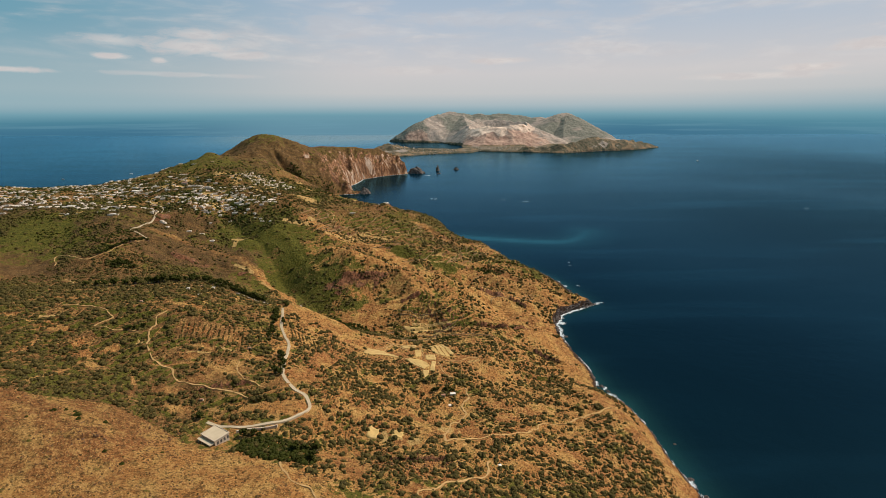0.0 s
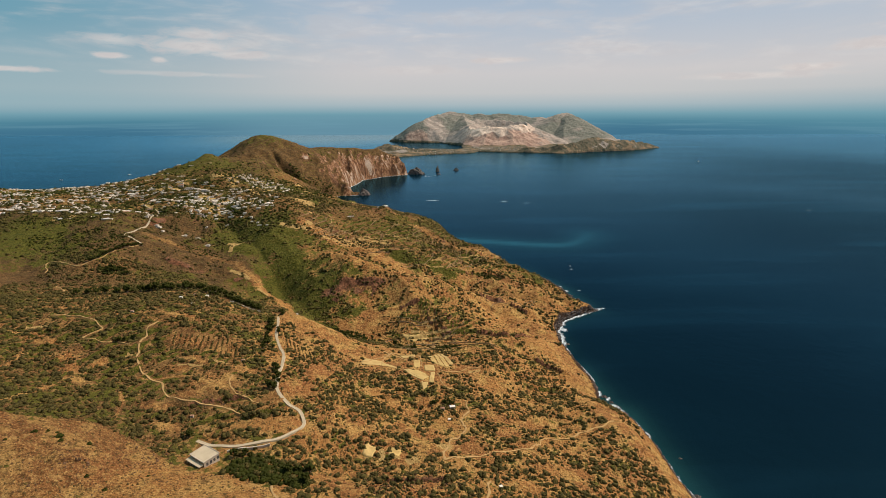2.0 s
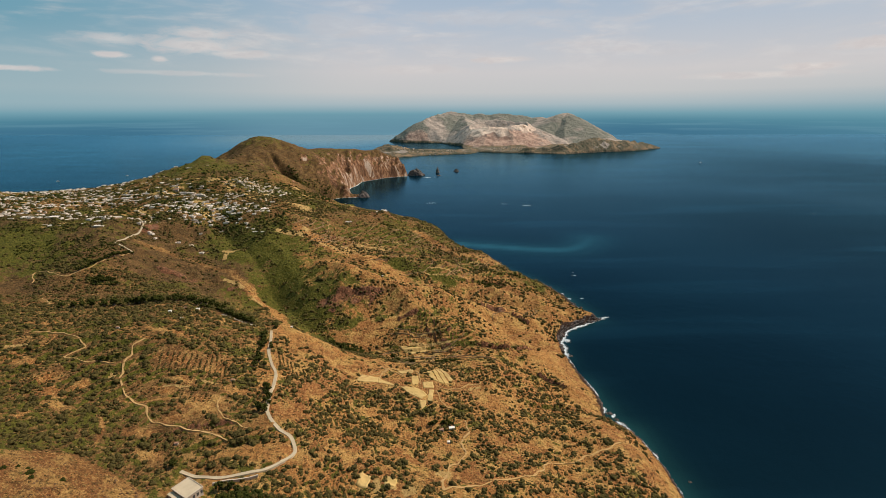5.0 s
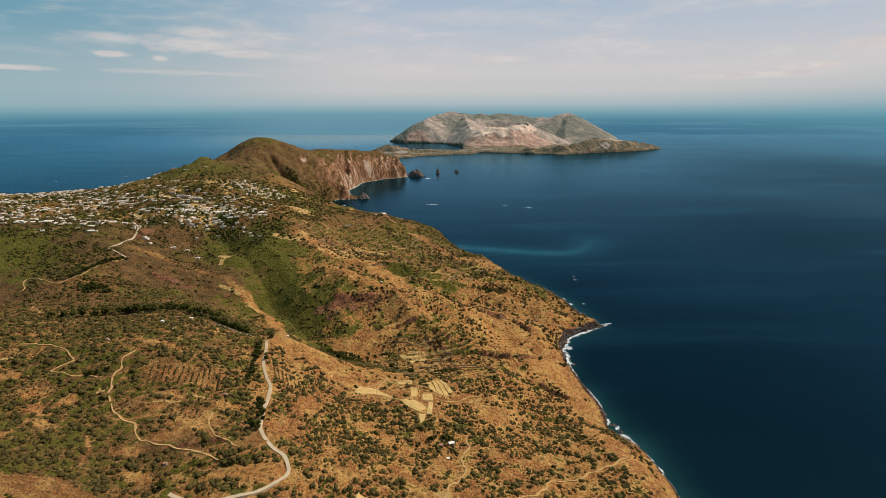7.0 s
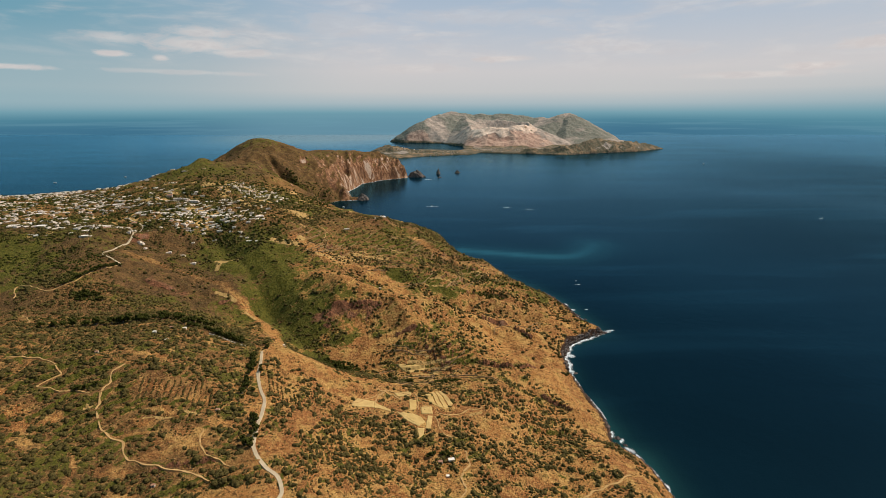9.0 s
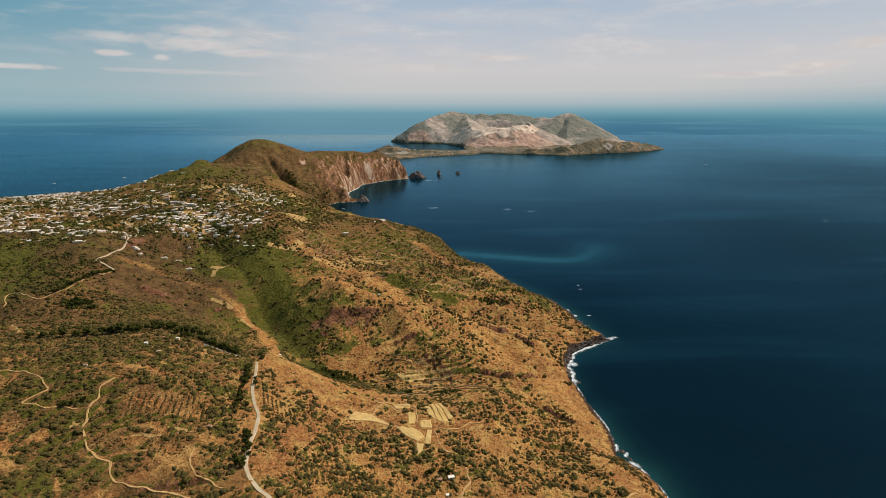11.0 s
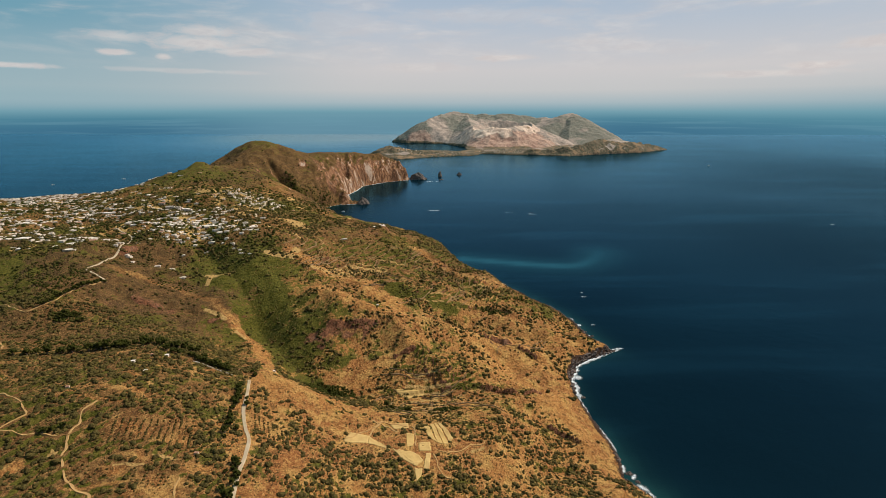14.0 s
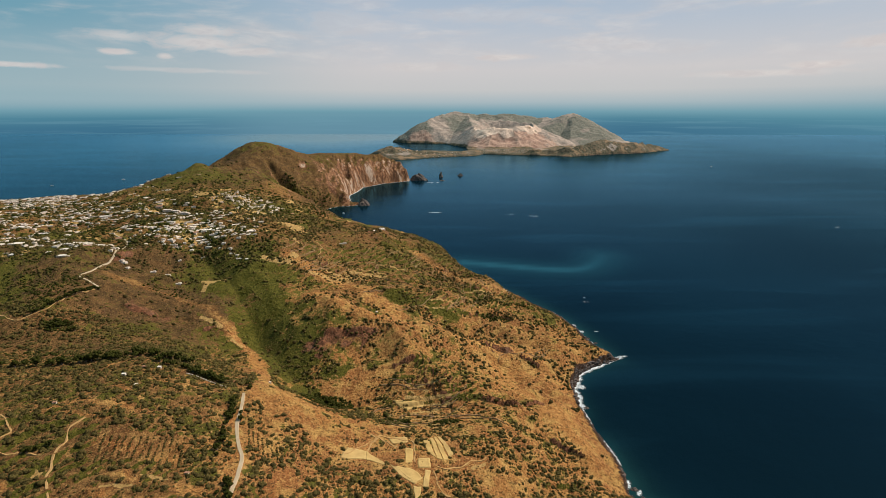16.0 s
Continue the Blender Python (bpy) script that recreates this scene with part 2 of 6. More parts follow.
def shore_distance(outline, x, y):
    """Metres to the outline: inside positive, outside negative."""
    d, inside = np.full(np.shape(x), 1e9), np.zeros(np.shape(x), bool)
    for (ax, ay), (bx, by) in zip(outline, outline[1:] + outline[:1]):
        ex, ey = bx - ax, by - ay
        k = np.clip(((x - ax) * ex + (y - ay) * ey) / (ex * ex + ey * ey), 0, 1)
        d = np.minimum(d, np.hypot(x - ax - k * ex, y - ay - k * ey))
        if ay != by:
            inside ^= ((ay > y) != (by > y)) & (x < (y - ay) * ex / (by - ay) + ax)
    return np.where(inside, d, -d)


def smooth(a, b, x):
    k = np.clip((x - a) / (b - a), 0, 1)
    return k * k * (3 - 2 * k)


def bumps(rises, x, y):
    h = np.zeros(np.shape(x))
    for cx, cy, r, a in rises:
        h = h + a * np.exp(-((x - cx) ** 2 + (y - cy) ** 2) / (2 * r * r))
    return h


def patches(spots, x, y):
    """The strongest of some soft round patches x, y, radius."""
    m = np.zeros(np.shape(x))
    for cx, cy, rx, ry in spots:
        m = np.maximum(m, np.exp(-((x - cx) / rx) ** 2 - ((y - cy) / ry) ** 2))
    return m


CRESTS = [[(-118, 480, 0.8), (-84, 446, 1), (-50, 446, 1), (-20, 448, 1), (5, 452, 0.9), (45, 455, 0.7), (90, 445, 0.3)], [(-205, 425, 0.5), (-190, 440, 1), (-165, 425, 0.8), (-120, 345, 1), (-90, 330, 1), (-55, 320, 0.5)]]
GULLIES = [[(-250, 540, 0.6), (-195, 490, 1), (-150, 430, 1), (-115, 392, 1), (-80, 368, 1), (-38, 372, 0.9), (20, 378, 0.8), (60, 385, 0.7), (104, 402, 0.5)], [(-60, 500, 0.7), (0, 480, 0.9), (60, 480, 0.6), (110, 470, 0.4)]]
TERRACES = [(-115, 575, 55, 40), (-60, 600, 40, 40), (-5, 385, 34, 30), (30, 560, 50, 45), (-30, 520, 45, 30), (10, 640, 40, 50), (-200, 245, 50, 40), (-90, 215, 30, 22)]
HILL = [(-420, 40), (-420, 150), (-230, 168), (-172, 171), (-150, 186), (-125, 180), (-105, 168), (-80, 163), (-45, 150), (-30, 60)]
GREEN = [(-215, 505, 42, 36), (-160, 455, 40, 36), (-125, 418, 26, 22), (-40, 405, 24, 7), (40, 560, 30, 16), (-20, 500, 30, 8), (-375, 440, 55, 36), (-90, 372, 20, 10), (-300, 400, 20, 14), (-480, 1000, 120, 70), (-60, 400, 25, 8), (-30, 352, 20, 8), (-76, 322, 13, 7)]
ALL_RISES = NEAR_RISES + SLOPE_RISES + RIDGE_RISES + SPUR_RISES + PLATEAU_RISES + HEADLAND_RISES + UPPER_RISES + VILLAGE_RISES + DISTANT_RISES + [(-540, 1097, 20, 20), (120, 540, 22, 9)]


# the ravine between the headland's hill and its cliffs
RAVINE = [(-440, 1225, 0.0), (-385, 1176, 0.7), (-345, 1145, 0.9), (-305, 1118, 0.8), (-262, 1112, 0.6)]
SIDE_GULLY = [(-345, 1150, 0.8), (-312, 1180, 0.5), (-284, 1212, 0.2)]
FINE_TERRACES = [(-70, 235, 60, 34), (15, 235, 60, 40), (-20, 195, 60, 25), (-150, 250, 60, 34), (-230, 290, 60, 40), (70, 270, 30, 40), (-110, 530, 60, 35), (-60, 560, 50, 30), (20, 540, 60, 30)]


def land_height(x, y, fine=True):
    x, y = np.asarray(x, float), np.asarray(y, float)
    d = shore_distance(COAST, x, y)
    if fine:
        d = d + 2.2 * fbm(x, y, 22, 4, 3) + 1.0 * fbm(x, y, 5, 2, 5)
    cliff = 1 - np.exp(-np.maximum(d, 0) / 10)
    step = 3 + 2.5 * patches([(122, 435, 26, 42), (150, 482, 16, 16)], x, y)
    h = step * (1 - np.exp(-np.maximum(d, 0) / 1.6)) + cliff * (85 * (1 - np.exp(-np.maximum(d, 0) / 130)) + bumps(ALL_RISES, x, y))
    if fine:
        far = smooth(900, 1250, y) * smooth(-700, -450, x)
        middle = smooth(320, 400, y + 0.3 * x) * (1 - far)
        gully = np.abs(fbm(x, y, 60, 4, 11))
        flute = np.abs(fbm(x * 1.0, y * 0.45, 34, 4, 12)) * smooth(110, 25, d)
        h = h + cliff * (fbm(x, y, 45, 5, 7) * (2.4 + 1.2 * middle) + fbm(x, y, 9, 3, 8) * 0.8 + np.abs(fbm(x, y, 3.5, 2, 9)) * 0.5 - (gully - 0.3) * (3 + 10 * middle + 16 * far) - flute * 38 * far)
        h = h + cliff * 7.5 * np.maximum(ridge_height(CRESTS, x, y, 0.036), 0) ** 1.3 * (1 - far)
        h = h - cliff * 7.0 * np.maximum(ridge_height(GULLIES, x, y, 0.042), 0) ** 1.2 * (1 - far)
        h = h + cliff * ledge_height(x, y)
        cut = np.maximum(ridge_height([RAVINE, SIDE_GULLY], x + 6 * fbm(x, y, 60, 3, 29), y, 0.031), 0) * 52 + np.maximum(ridge_height([[(bx - 16, by - 30, bz) for bx, by, bz in RAVINE]], x, y, 0.016), 0) * 16
        h = h - cliff * cut * smooth(900, 1000, y)
        t = np.clip(patches(TERRACES, x, y) * 1.6 - 0.2, 0, 1) * smooth(2, 8, d)
        k = h / 2.4 + 0.4 * fbm(x, y, 30, 2, 21)
        level = (np.floor(k) + smooth(0.72, 1.0, k - np.floor(k))) * 2.4
        h = h + t * (level - 0.4 * 2.4 * fbm(x, y, 30, 2, 21) - h)
        t = np.clip(patches(FINE_TERRACES, x, y) * 1.5 - 0.3 + 0.5 * fbm(x, y, 40, 2, 27), 0, 0.85) * smooth(6, 14, d)
        bend = 0.5 * fbm(x, y, 35, 3, 25)
        k = h / 1.5 + bend
        level = (np.floor(k) + smooth(0.78, 1.0, k - np.floor(k)) - bend) * 1.5
        h = h + t * (level - h)
    return np.where(d > 0, np.maximum(h, 0.4), np.maximum(d * 0.35, -40))


# small rock steps: from, to, height
LEDGES = [(34, 459, 62, 458, 4.5), (66, 452, 84, 440, 3.5), (31, 380, 55, 368, 5.0), (60, 372, 78, 384, 4.0), (-262, 431, -238, 434, 3.2), (-128, 212, -106, 223, 1.5), (-26, 174, 4, 183, 1.8), (-142, 152, -132, 157, 1.5), (-96, 424, -56, 436, 2.6), (-40, 402, -10, 410, 2.6), (20, 505, 70, 515, 2.0), (-40, 545, 20, 560, 2.0), (70, 340, 96, 330, 3.4), (60, 300, 88, 306, 2.6)]


def ledge_height(x, y):
    h = np.zeros(np.shape(x))
    for ax, ay, bx, by, rise in LEDGES:
        ex, ey = bx - ax, by - ay
        long = math.hypot(ex, ey)
        u, v = ((x - ax) * ex + (y - ay) * ey) / long, ((y - ay) * ex - (x - ax) * ey) / long
        v = v + 1.6 * fbm(x, y, 7, 3, 23)
        h = h + rise * smooth(-4, 4, u) * smooth(long + 4, long - 4, u) * smooth(-0.5, 0.4, v) * np.exp(-np.maximum(v, 0) / 12)
    return h


def ridge_height(lines, x, y, slope):
    """Roof-shaped mountains: crest lines of x, y, height with even slopes to both sides."""
    h = np.full(np.shape(x), -50.0)
    for line in lines:
        for (ax, ay, ah), (bx, by, bh) in zip(line, line[1:]):
            ex, ey = bx - ax, by - ay
            k = np.clip(((x - ax) * ex + (y - ay) * ey) / (ex * ex + ey * ey), 0, 1)
            h = np.maximum(h, ah + (bh - ah) * k - slope * np.hypot(x - ax - k * ex, y - ay - k * ey))
    return h


HIGH_RIM = [(-415, 3885, 2), (-330, 3930, 60), (-215, 3950, 128), (-157, 3950, 176), (-60, 4100, 206), (-23, 4200, 222), (60, 4230, 240), (171, 4250, 232), (250, 4260, 216), (330, 4260, 234), (414, 4250, 226), (500, 4230, 230), (602, 4200, 216), (771, 4200, 206), (884, 3980, 186), (995, 3950, 240), (1129, 3850, 172), (1259, 3700, 122), (1318, 3520, 82)]
SPURS = [[(-157, 3950, 165), (-60, 3780, 110), (30, 3640, 50)], [(-215, 3950, 120), (-230, 3760, 60), (-200, 3640, 8)], [(171, 4250, 225), (190, 3700, 120)]]
SHORE_HILLS = [[(420, 2725, 16), (470, 2745, 32), (560, 2740, 24), (690, 2690, 38), (760, 2745, 52), (860, 2830, 72), (930, 2900, 84), (1010, 2880, 60), (1090, 2920, 60), (1224, 3020, 38), (1385, 3090, 18)]]
LOW_CONE = [[(-320, 2600, 52), (-270, 2610, 50), (-190, 2650, 24), (0, 2680, 12)]]


def far_height(x, y):
    d = shore_distance(FAR_COAST, x, y) + 14 * fbm(x, y, 120, 4, 31) + 5 * fbm(x, y, 25, 2, 32)
    rim = 1 - np.exp(-np.maximum(d, 0) / (20 + 60 * smooth(3000, 3250, y)))
    wx, wy = x + 14 * fbm(x, y, 200, 3, 36), y + 20 * fbm(x, y, 200, 3, 37)
    high = ridge_height([HIGH_RIM], wx, wy, 0.36)
    high = np.maximum(high, ridge_height(SPURS, wx, wy, 0.38))
    ring = np.hypot((wx - 400) / 1.25, wy - 3520)
    lip = 146 + 16 * np.cos(np.arctan2(wx - 400, wy - 3520)) + 9 * fbm(x, y, 90, 3, 40)
    crater = np.where(ring > 165, lip - 0.52 * (ring - 165), np.maximum(lip - 0.8 * (165 - ring), 72))
    crater = crater - np.abs(fbm(x, y, 80, 3, 38)) * 20 * smooth(130, 240, ring) + 14 * bumps([(270, 3330, 45, 1.0), (395, 3300, 30, 0.8), (520, 3380, 50, 1.0)], x, y)
    hills = np.maximum(ridge_height(SHORE_HILLS, wx, wy, 0.5), ridge_height(LOW_CONE, wx, wy, 0.34))
    h = np.maximum.reduce([high, crater, hills, 7 + 5 * fbm(x, y, 150, 3, 39)])
    steep = smooth(15, 80, h)
    gully = np.abs(fbm(x, y, 170, 4, 33))
    h = h + fbm(x, y, 200, 4, 35) * 9 * steep - (gully - 0.2) * 16 * steep + (np.abs(fbm(x, y, 80, 4, 34)) - 0.15) * 30 * smooth(8, 30, hills)
    h = h - (np.abs(fbm(x, y, 75, 4, 42)) - 0.15) * 11 * smooth(25, 90, h)
    return np.where(d > 0, np.maximum(2 + rim * h, 1), -12.0)
# ---- end of the lie of the land ----

# ---- materials ----
def surface(name, rough=0.9, spec=0.3):
    m = bpy.data.materials.new(name)
    m.use_nodes = True
    n = Nodes(m.node_tree)
    shader = n.add("ShaderNodeBsdfPrincipled", ins={"Roughness": rough, "Specular IOR Level": spec})
    n.add("ShaderNodeOutputMaterial", i0=shader.outputs[0])
    n.place = n.add("ShaderNodeTexCoord").outputs["Object"]
    n.shader = shader
    return m, n


def wear(n, colour):
    n.tree.links.new(colour, n.shader.inputs["Base Color"])


def relief(n, height, strength, distance):
    b = n.add("ShaderNodeBump", ins={"Strength": strength, "Distance": distance, "Height": height})
    n.tree.links.new(b.outputs[0], n.shader.inputs["Normal"])


def earth_material():
    m, n = surface("dry_hillside", 0.95, 0.05)
    p = n.place
    cover = n.add("ShaderNodeVertexColor", layer_name="cover")
    c = n.add("ShaderNodeSeparateColor", i0=cover.outputs[0]).outputs
    upright = n.add("ShaderNodeMapping", ins={0: p, 3: (1, 1, 0.22)}).outputs[0]
    big, mid, small, tiny = n.noise(p, 0.022, 6), n.noise(p, 0.10, 7, 0.62), n.noise(p, 0.42, 6, 0.68), n.noise(p, 1.5, 5, 0.78)
    streak = n.noise(upright, 0.16, 6, 0.65, 0.5)
    # bare soil: ochre, rust and pale dust
    soil = n.mix(n.step(big, 0.38, 0.62), (0.39, 0.165, 0.048, 1), (0.31, 0.115, 0.037, 1))
    soil = n.mix(n.step(mid, 0.46, 0.62), soil, (0.48, 0.258, 0.078, 1))
    # old grass: browner and duller
    grass = n.mix(n.step(mid, 0.40, 0.60), (0.080, 0.046, 0.019, 1), (0.145, 0.073, 0.029, 1))
    soil = n.mix(cover.outputs[1], soil, grass)
    soil = n.mix(n.math("MULTIPLY", n.step(small, 0.51, 0.62), 0.7), soil, (0.070, 0.036, 0.014, 1))
    fresh = n.math("SUBTRACT", 1.0, n.math("MULTIPLY", cover.outputs[1], 0.7))
    soil = n.mix(n.math("MULTIPLY", n.step(tiny, 0.54, 0.64), n.math("MULTIPLY", fresh, 0.85)), soil, (0.62, 0.385, 0.135, 1))
    soil = n.mix(n.math("MULTIPLY", n.step(small, 0.47, 0.38), n.math("MULTIPLY", fresh, 0.55)), soil, (0.55, 0.32, 0.112, 1))
    green = n.mix(n.step(small, 0.38, 0.58), (0.048, 0.052, 0.008, 1), (0.118, 0.102, 0.018, 1))
    green = n.mix(n.step(tiny, 0.54, 0.66), green, (0.17, 0.125, 0.030, 1))
    spread = n.math("ADD", n.math("MULTIPLY", n.math("SUBTRACT", mid, 0.5), 2.0), n.math("MULTIPLY", n.math("SUBTRACT", small, 0.5), 1.8))
    col = n.mix(n.step(n.math("ADD", c[0], spread), 0.42, 0.58), soil, green)
    rock = n.mix(n.step(streak, 0.42, 0.58), (0.120, 0.049, 0.022, 1), (0.34, 0.170, 0.088, 1))
    rock = n.mix(n.step(streak, 0.60, 0.70), rock, (0.45, 0.30, 0.20, 1))
    bands = n.noise(n.add("ShaderNodeMapping", ins={0: p, 3: (1, 1, 0.4)}).outputs[0], 0.045, 6, 0.65, 0.8)
    rock = n.mix(n.math("MULTIPLY", n.math("MULTIPLY", n.step(bands, 0.52, 0.60), n.step(c[2], 0.75, 0.95)), 0.8), rock, (0.52, 0.39, 0.29, 1))
    rock = n.mix(n.math("MULTIPLY", n.step(bands, 0.46, 0.38), 0.8), rock, (0.085, 0.042, 0.026, 1))
    rock = n.mix(n.math("MULTIPLY", n.step(tiny, 0.55, 0.65), 0.5), rock, (0.36, 0.195, 0.095, 1))
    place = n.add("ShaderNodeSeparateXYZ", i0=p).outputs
    # low rock on the near coast: dark lava with the cliffs' shade painted in
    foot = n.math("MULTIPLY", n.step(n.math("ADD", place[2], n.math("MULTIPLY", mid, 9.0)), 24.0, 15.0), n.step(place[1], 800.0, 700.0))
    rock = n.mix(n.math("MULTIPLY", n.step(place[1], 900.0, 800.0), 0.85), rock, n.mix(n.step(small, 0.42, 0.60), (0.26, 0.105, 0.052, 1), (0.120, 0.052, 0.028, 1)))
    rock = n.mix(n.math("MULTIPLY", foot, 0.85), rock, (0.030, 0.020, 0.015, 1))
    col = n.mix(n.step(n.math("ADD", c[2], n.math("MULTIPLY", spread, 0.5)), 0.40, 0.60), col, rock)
    straw = n.mix(n.step(small, 0.35, 0.65), (0.50, 0.315, 0.115, 1), (0.40, 0.235, 0.082, 1))
    straw = n.mix(n.math("MULTIPLY", n.step(tiny, 0.45, 0.62), 0.4), straw, (0.36, 0.225, 0.08, 1))
    col = n.mix(n.step(n.math("ADD", c[1], n.math("MULTIPLY", spread, 0.12)), 0.42, 0.50), col, straw)
    col = n.mix(n.math("MULTIPLY", n.math("MULTIPLY", n.step(tiny, 0.48, 0.40), 0.8), n.math("SUBTRACT", 1.0, n.math("MULTIPLY", c[1], 0.7))), col, n.mix(0.8, col, (0.022, 0.018, 0.006, 1)))
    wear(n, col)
    relief(n, n.math("ADD", n.math("ADD", small, n.math("MULTIPLY", tiny, 0.5)), n.math("MULTIPLY", streak, n.math("MULTIPLY", c[2], 1.8))), 1.0, 1.4)
    return m


def far_earth_material():
    m, n = surface("far_island_slopes", 0.95, 0.1)
    p = n.place
    cover = n.add("ShaderNodeVertexColor", layer_name="cover")
    c = n.add("ShaderNodeSeparateColor", i0=cover.outputs[0]).outputs
    mid, small, tiny = n.noise(p, 0.0065, 6), n.noise(p, 0.020, 7, 0.66), n.noise(p, 0.09, 5, 0.7)
    spread = n.math("ADD", n.math("MULTIPLY", n.math("SUBTRACT", mid, 0.5), 1.6), n.math("MULTIPLY", n.math("SUBTRACT", small, 0.5), 1.6))
    # bare ash and old lava, then scrub, rust, pale crater walls and the dark shore
    # these tones are lightened and greyed to carry the haze of distance
    col = n.mix(n.step(small, 0.40, 0.60), (0.28, 0.225, 0.180, 1), (0.43, 0.325, 0.255, 1))
    scrub = n.mix(n.step(tiny, 0.38, 0.62), (0.130, 0.133, 0.104, 1), (0.230, 0.200, 0.152, 1))
    col = n.mix(n.step(n.math("ADD", cover.outputs[1], n.math("MULTIPLY", spread, 0.9)), 0.42, 0.72), col, scrub)
    rust = n.mix(n.step(small, 0.38, 0.62), (0.29, 0.172, 0.125, 1), (0.47, 0.300, 0.215, 1))
    col = n.mix(n.step(n.math("ADD", c[0], n.math("MULTIPLY", spread, 0.6)), 0.35, 0.65), col, rust)
    pale = n.mix(n.step(small, 0.38, 0.62), (0.80, 0.59, 0.44, 1), (0.50, 0.35, 0.26, 1))
    col = n.mix(n.step(n.math("ADD", c[1], n.math("MULTIPLY", spread, 0.9)), 0.42, 0.60), col, pale)
    shore = n.mix(n.step(tiny, 0.4, 0.6), (0.060, 0.062, 0.036, 1), (0.150, 0.110, 0.070, 1))
    shore = n.mix(n.step(small, 0.50, 0.62), shore, (0.25, 0.160, 0.090, 1))
    col = n.mix(n.step(n.math("ADD", c[2], n.math("MULTIPLY", spread, 0.5)), 0.45, 0.65), col, shore)
    wear(n, col)
    relief(n, n.math("ADD", small, n.math("MULTIPLY", tiny, 0.3)), 0.7, 10.0)
    return m


def water_material():
    m = bpy.data.materials.new("sea_water")
    m.use_nodes = True
    n = Nodes(m.node_tree)
    p = n.add("ShaderNodeTexCoord").outputs["Object"]
    shoal = n.add("ShaderNodeVertexColor", layer_name="shoal")
    s = n.add("ShaderNodeSeparateColor", i0=shoal.outputs[0]).outputs
    lanes = n.noise(n.add("ShaderNodeMapping", ins={0: p, 2: (0, 0, 0.25), 3: (0.0016, 0.009, 1)}).outputs[0], 1.0, 5, 0.55, 0.6)
    big = n.noise(p, 0.004, 4)
    col = n.mix(n.step(big, 0.3, 0.7), (0.0014, 0.0075, 0.0120, 1), (0.0020, 0.0110, 0.0175, 1))
    col = n.mix(s[0], col, (0.011, 0.044, 0.042, 1))
    col = n.mix(n.math("MULTIPLY", n.step(lanes, 0.52, 0.75), 0.4), col, (0.008, 0.040, 0.065, 1))
    col = n.mix(s[1], col, (0.014, 0.068, 0.090, 1))
    chop = n.math("ADD", n.noise(p, 0.09, 5, 0.6), n.math("MULTIPLY", n.noise(p, 0.7, 3, 0.6), 0.35))
    waves = n.add("ShaderNodeBump", ins={"Strength": 0.3, "Distance": 1.0, "Height": chop}).outputs[0]
    deep = n.add("ShaderNodeBsdfDiffuse", ins={"Color": col, "Normal": waves})
    # painted glare: the reflection is tinted paler where s[2] is high
    gloss = n.add("ShaderNodeBsdfGlossy", ins={"Color": n.mix(n.step(s[2], 0.8, 1.5), (0.20, 0.48, 0.67, 1), (0.40, 0.60, 0.68, 1)), "Roughness": n.math("ADD", n.math("MULTIPLY", lanes, 0.10), 0.08), "Normal": waves})
    fresnel = n.add("ShaderNodeFresnel", ins={"IOR": 1.17, "Normal": waves}).outputs[0]
    both = n.add("ShaderNodeMixShader", i0=n.math("MULTIPLY", fresnel, n.math("MULTIPLY", n.math("ADD", n.math("MULTIPLY", lanes, 0.35), 0.86), n.math("ADD", 0.5, s[2]))), i1=deep.outputs[0], i2=gloss.outputs[0])
    n.add("ShaderNodeOutputMaterial", i0=both.outputs[0])
    return m


def curve_points(points, step):
    """Points along a smooth curve through the given ones."""
    p = np.array(points, float)
    p = np.vstack([2 * p[0] - p[1], p, 2 * p[-1] - p[-2]])
    out = []
    for k in range(1, len(p) - 2):
        n = max(2, int(np.hypot(*(p[k + 1] - p[k])) / step))
        for s in np.arange(n) / n:
            out.append(0.5 * (2 * p[k] + (p[k + 1] - p[k - 1]) * s + (2 * p[k - 1] - 5 * p[k] + 4 * p[k + 1] - p[k + 2]) * s ** 2 + (3 * p[k] - p[k - 1] - 3 * p[k + 1] + p[k + 2]) * s ** 3))
    out.append(p[-2])
    return np.array(out)


EARTH, FAR_EARTH, WATER = earth_material(), far_earth_material(), water_material()


def sheet(name, X, Y, Z, keep, material, colours=None, layer="cover", flat=False):
    """A grid of points as one mesh; keep: which of its cells are built."""
    rows, cols = X.shape
    at = np.arange(rows * cols).reshape(rows, cols)
    quads = np.stack([at[:-1, :-1], at[:-1, 1:], at[1:, 1:], at[1:, :-1]], -1)[keep]
    used = np.zeros(rows * cols, bool)
    used[quads.ravel()] = True
    index = np.cumsum(used) - 1
    quads = index[quads].astype(np.int32)
    co = np.stack([X, Y, Z], -1).reshape(-1, 3)[used].astype(np.float32)
    me = bpy.data.meshes.new(name)
    me.vertices.add(len(co))
    me.vertices.foreach_set("co", co.ravel())
    me.loops.add(quads.size)
    me.loops.foreach_set("vertex_index", quads.ravel())
    me.polygons.add(len(quads))
    me.polygons.foreach_set("loop_start", np.arange(0, quads.size, 4, dtype=np.int32))
    me.update(calc_edges=True)
    me.polygons.foreach_set("use_smooth", np.ones(len(quads), bool))
    if colours is not None:
        a = me.color_attributes.new(layer, "FLOAT_COLOR", "POINT")
        rgba = np.stack((*colours, np.ones(X.shape))[:4], -1).reshape(-1, 4)[used].astype(np.float32)
        a.data.foreach_set("color", rgba.ravel())
    me.materials.append(material)
    me.validate()
    return new(name, me)


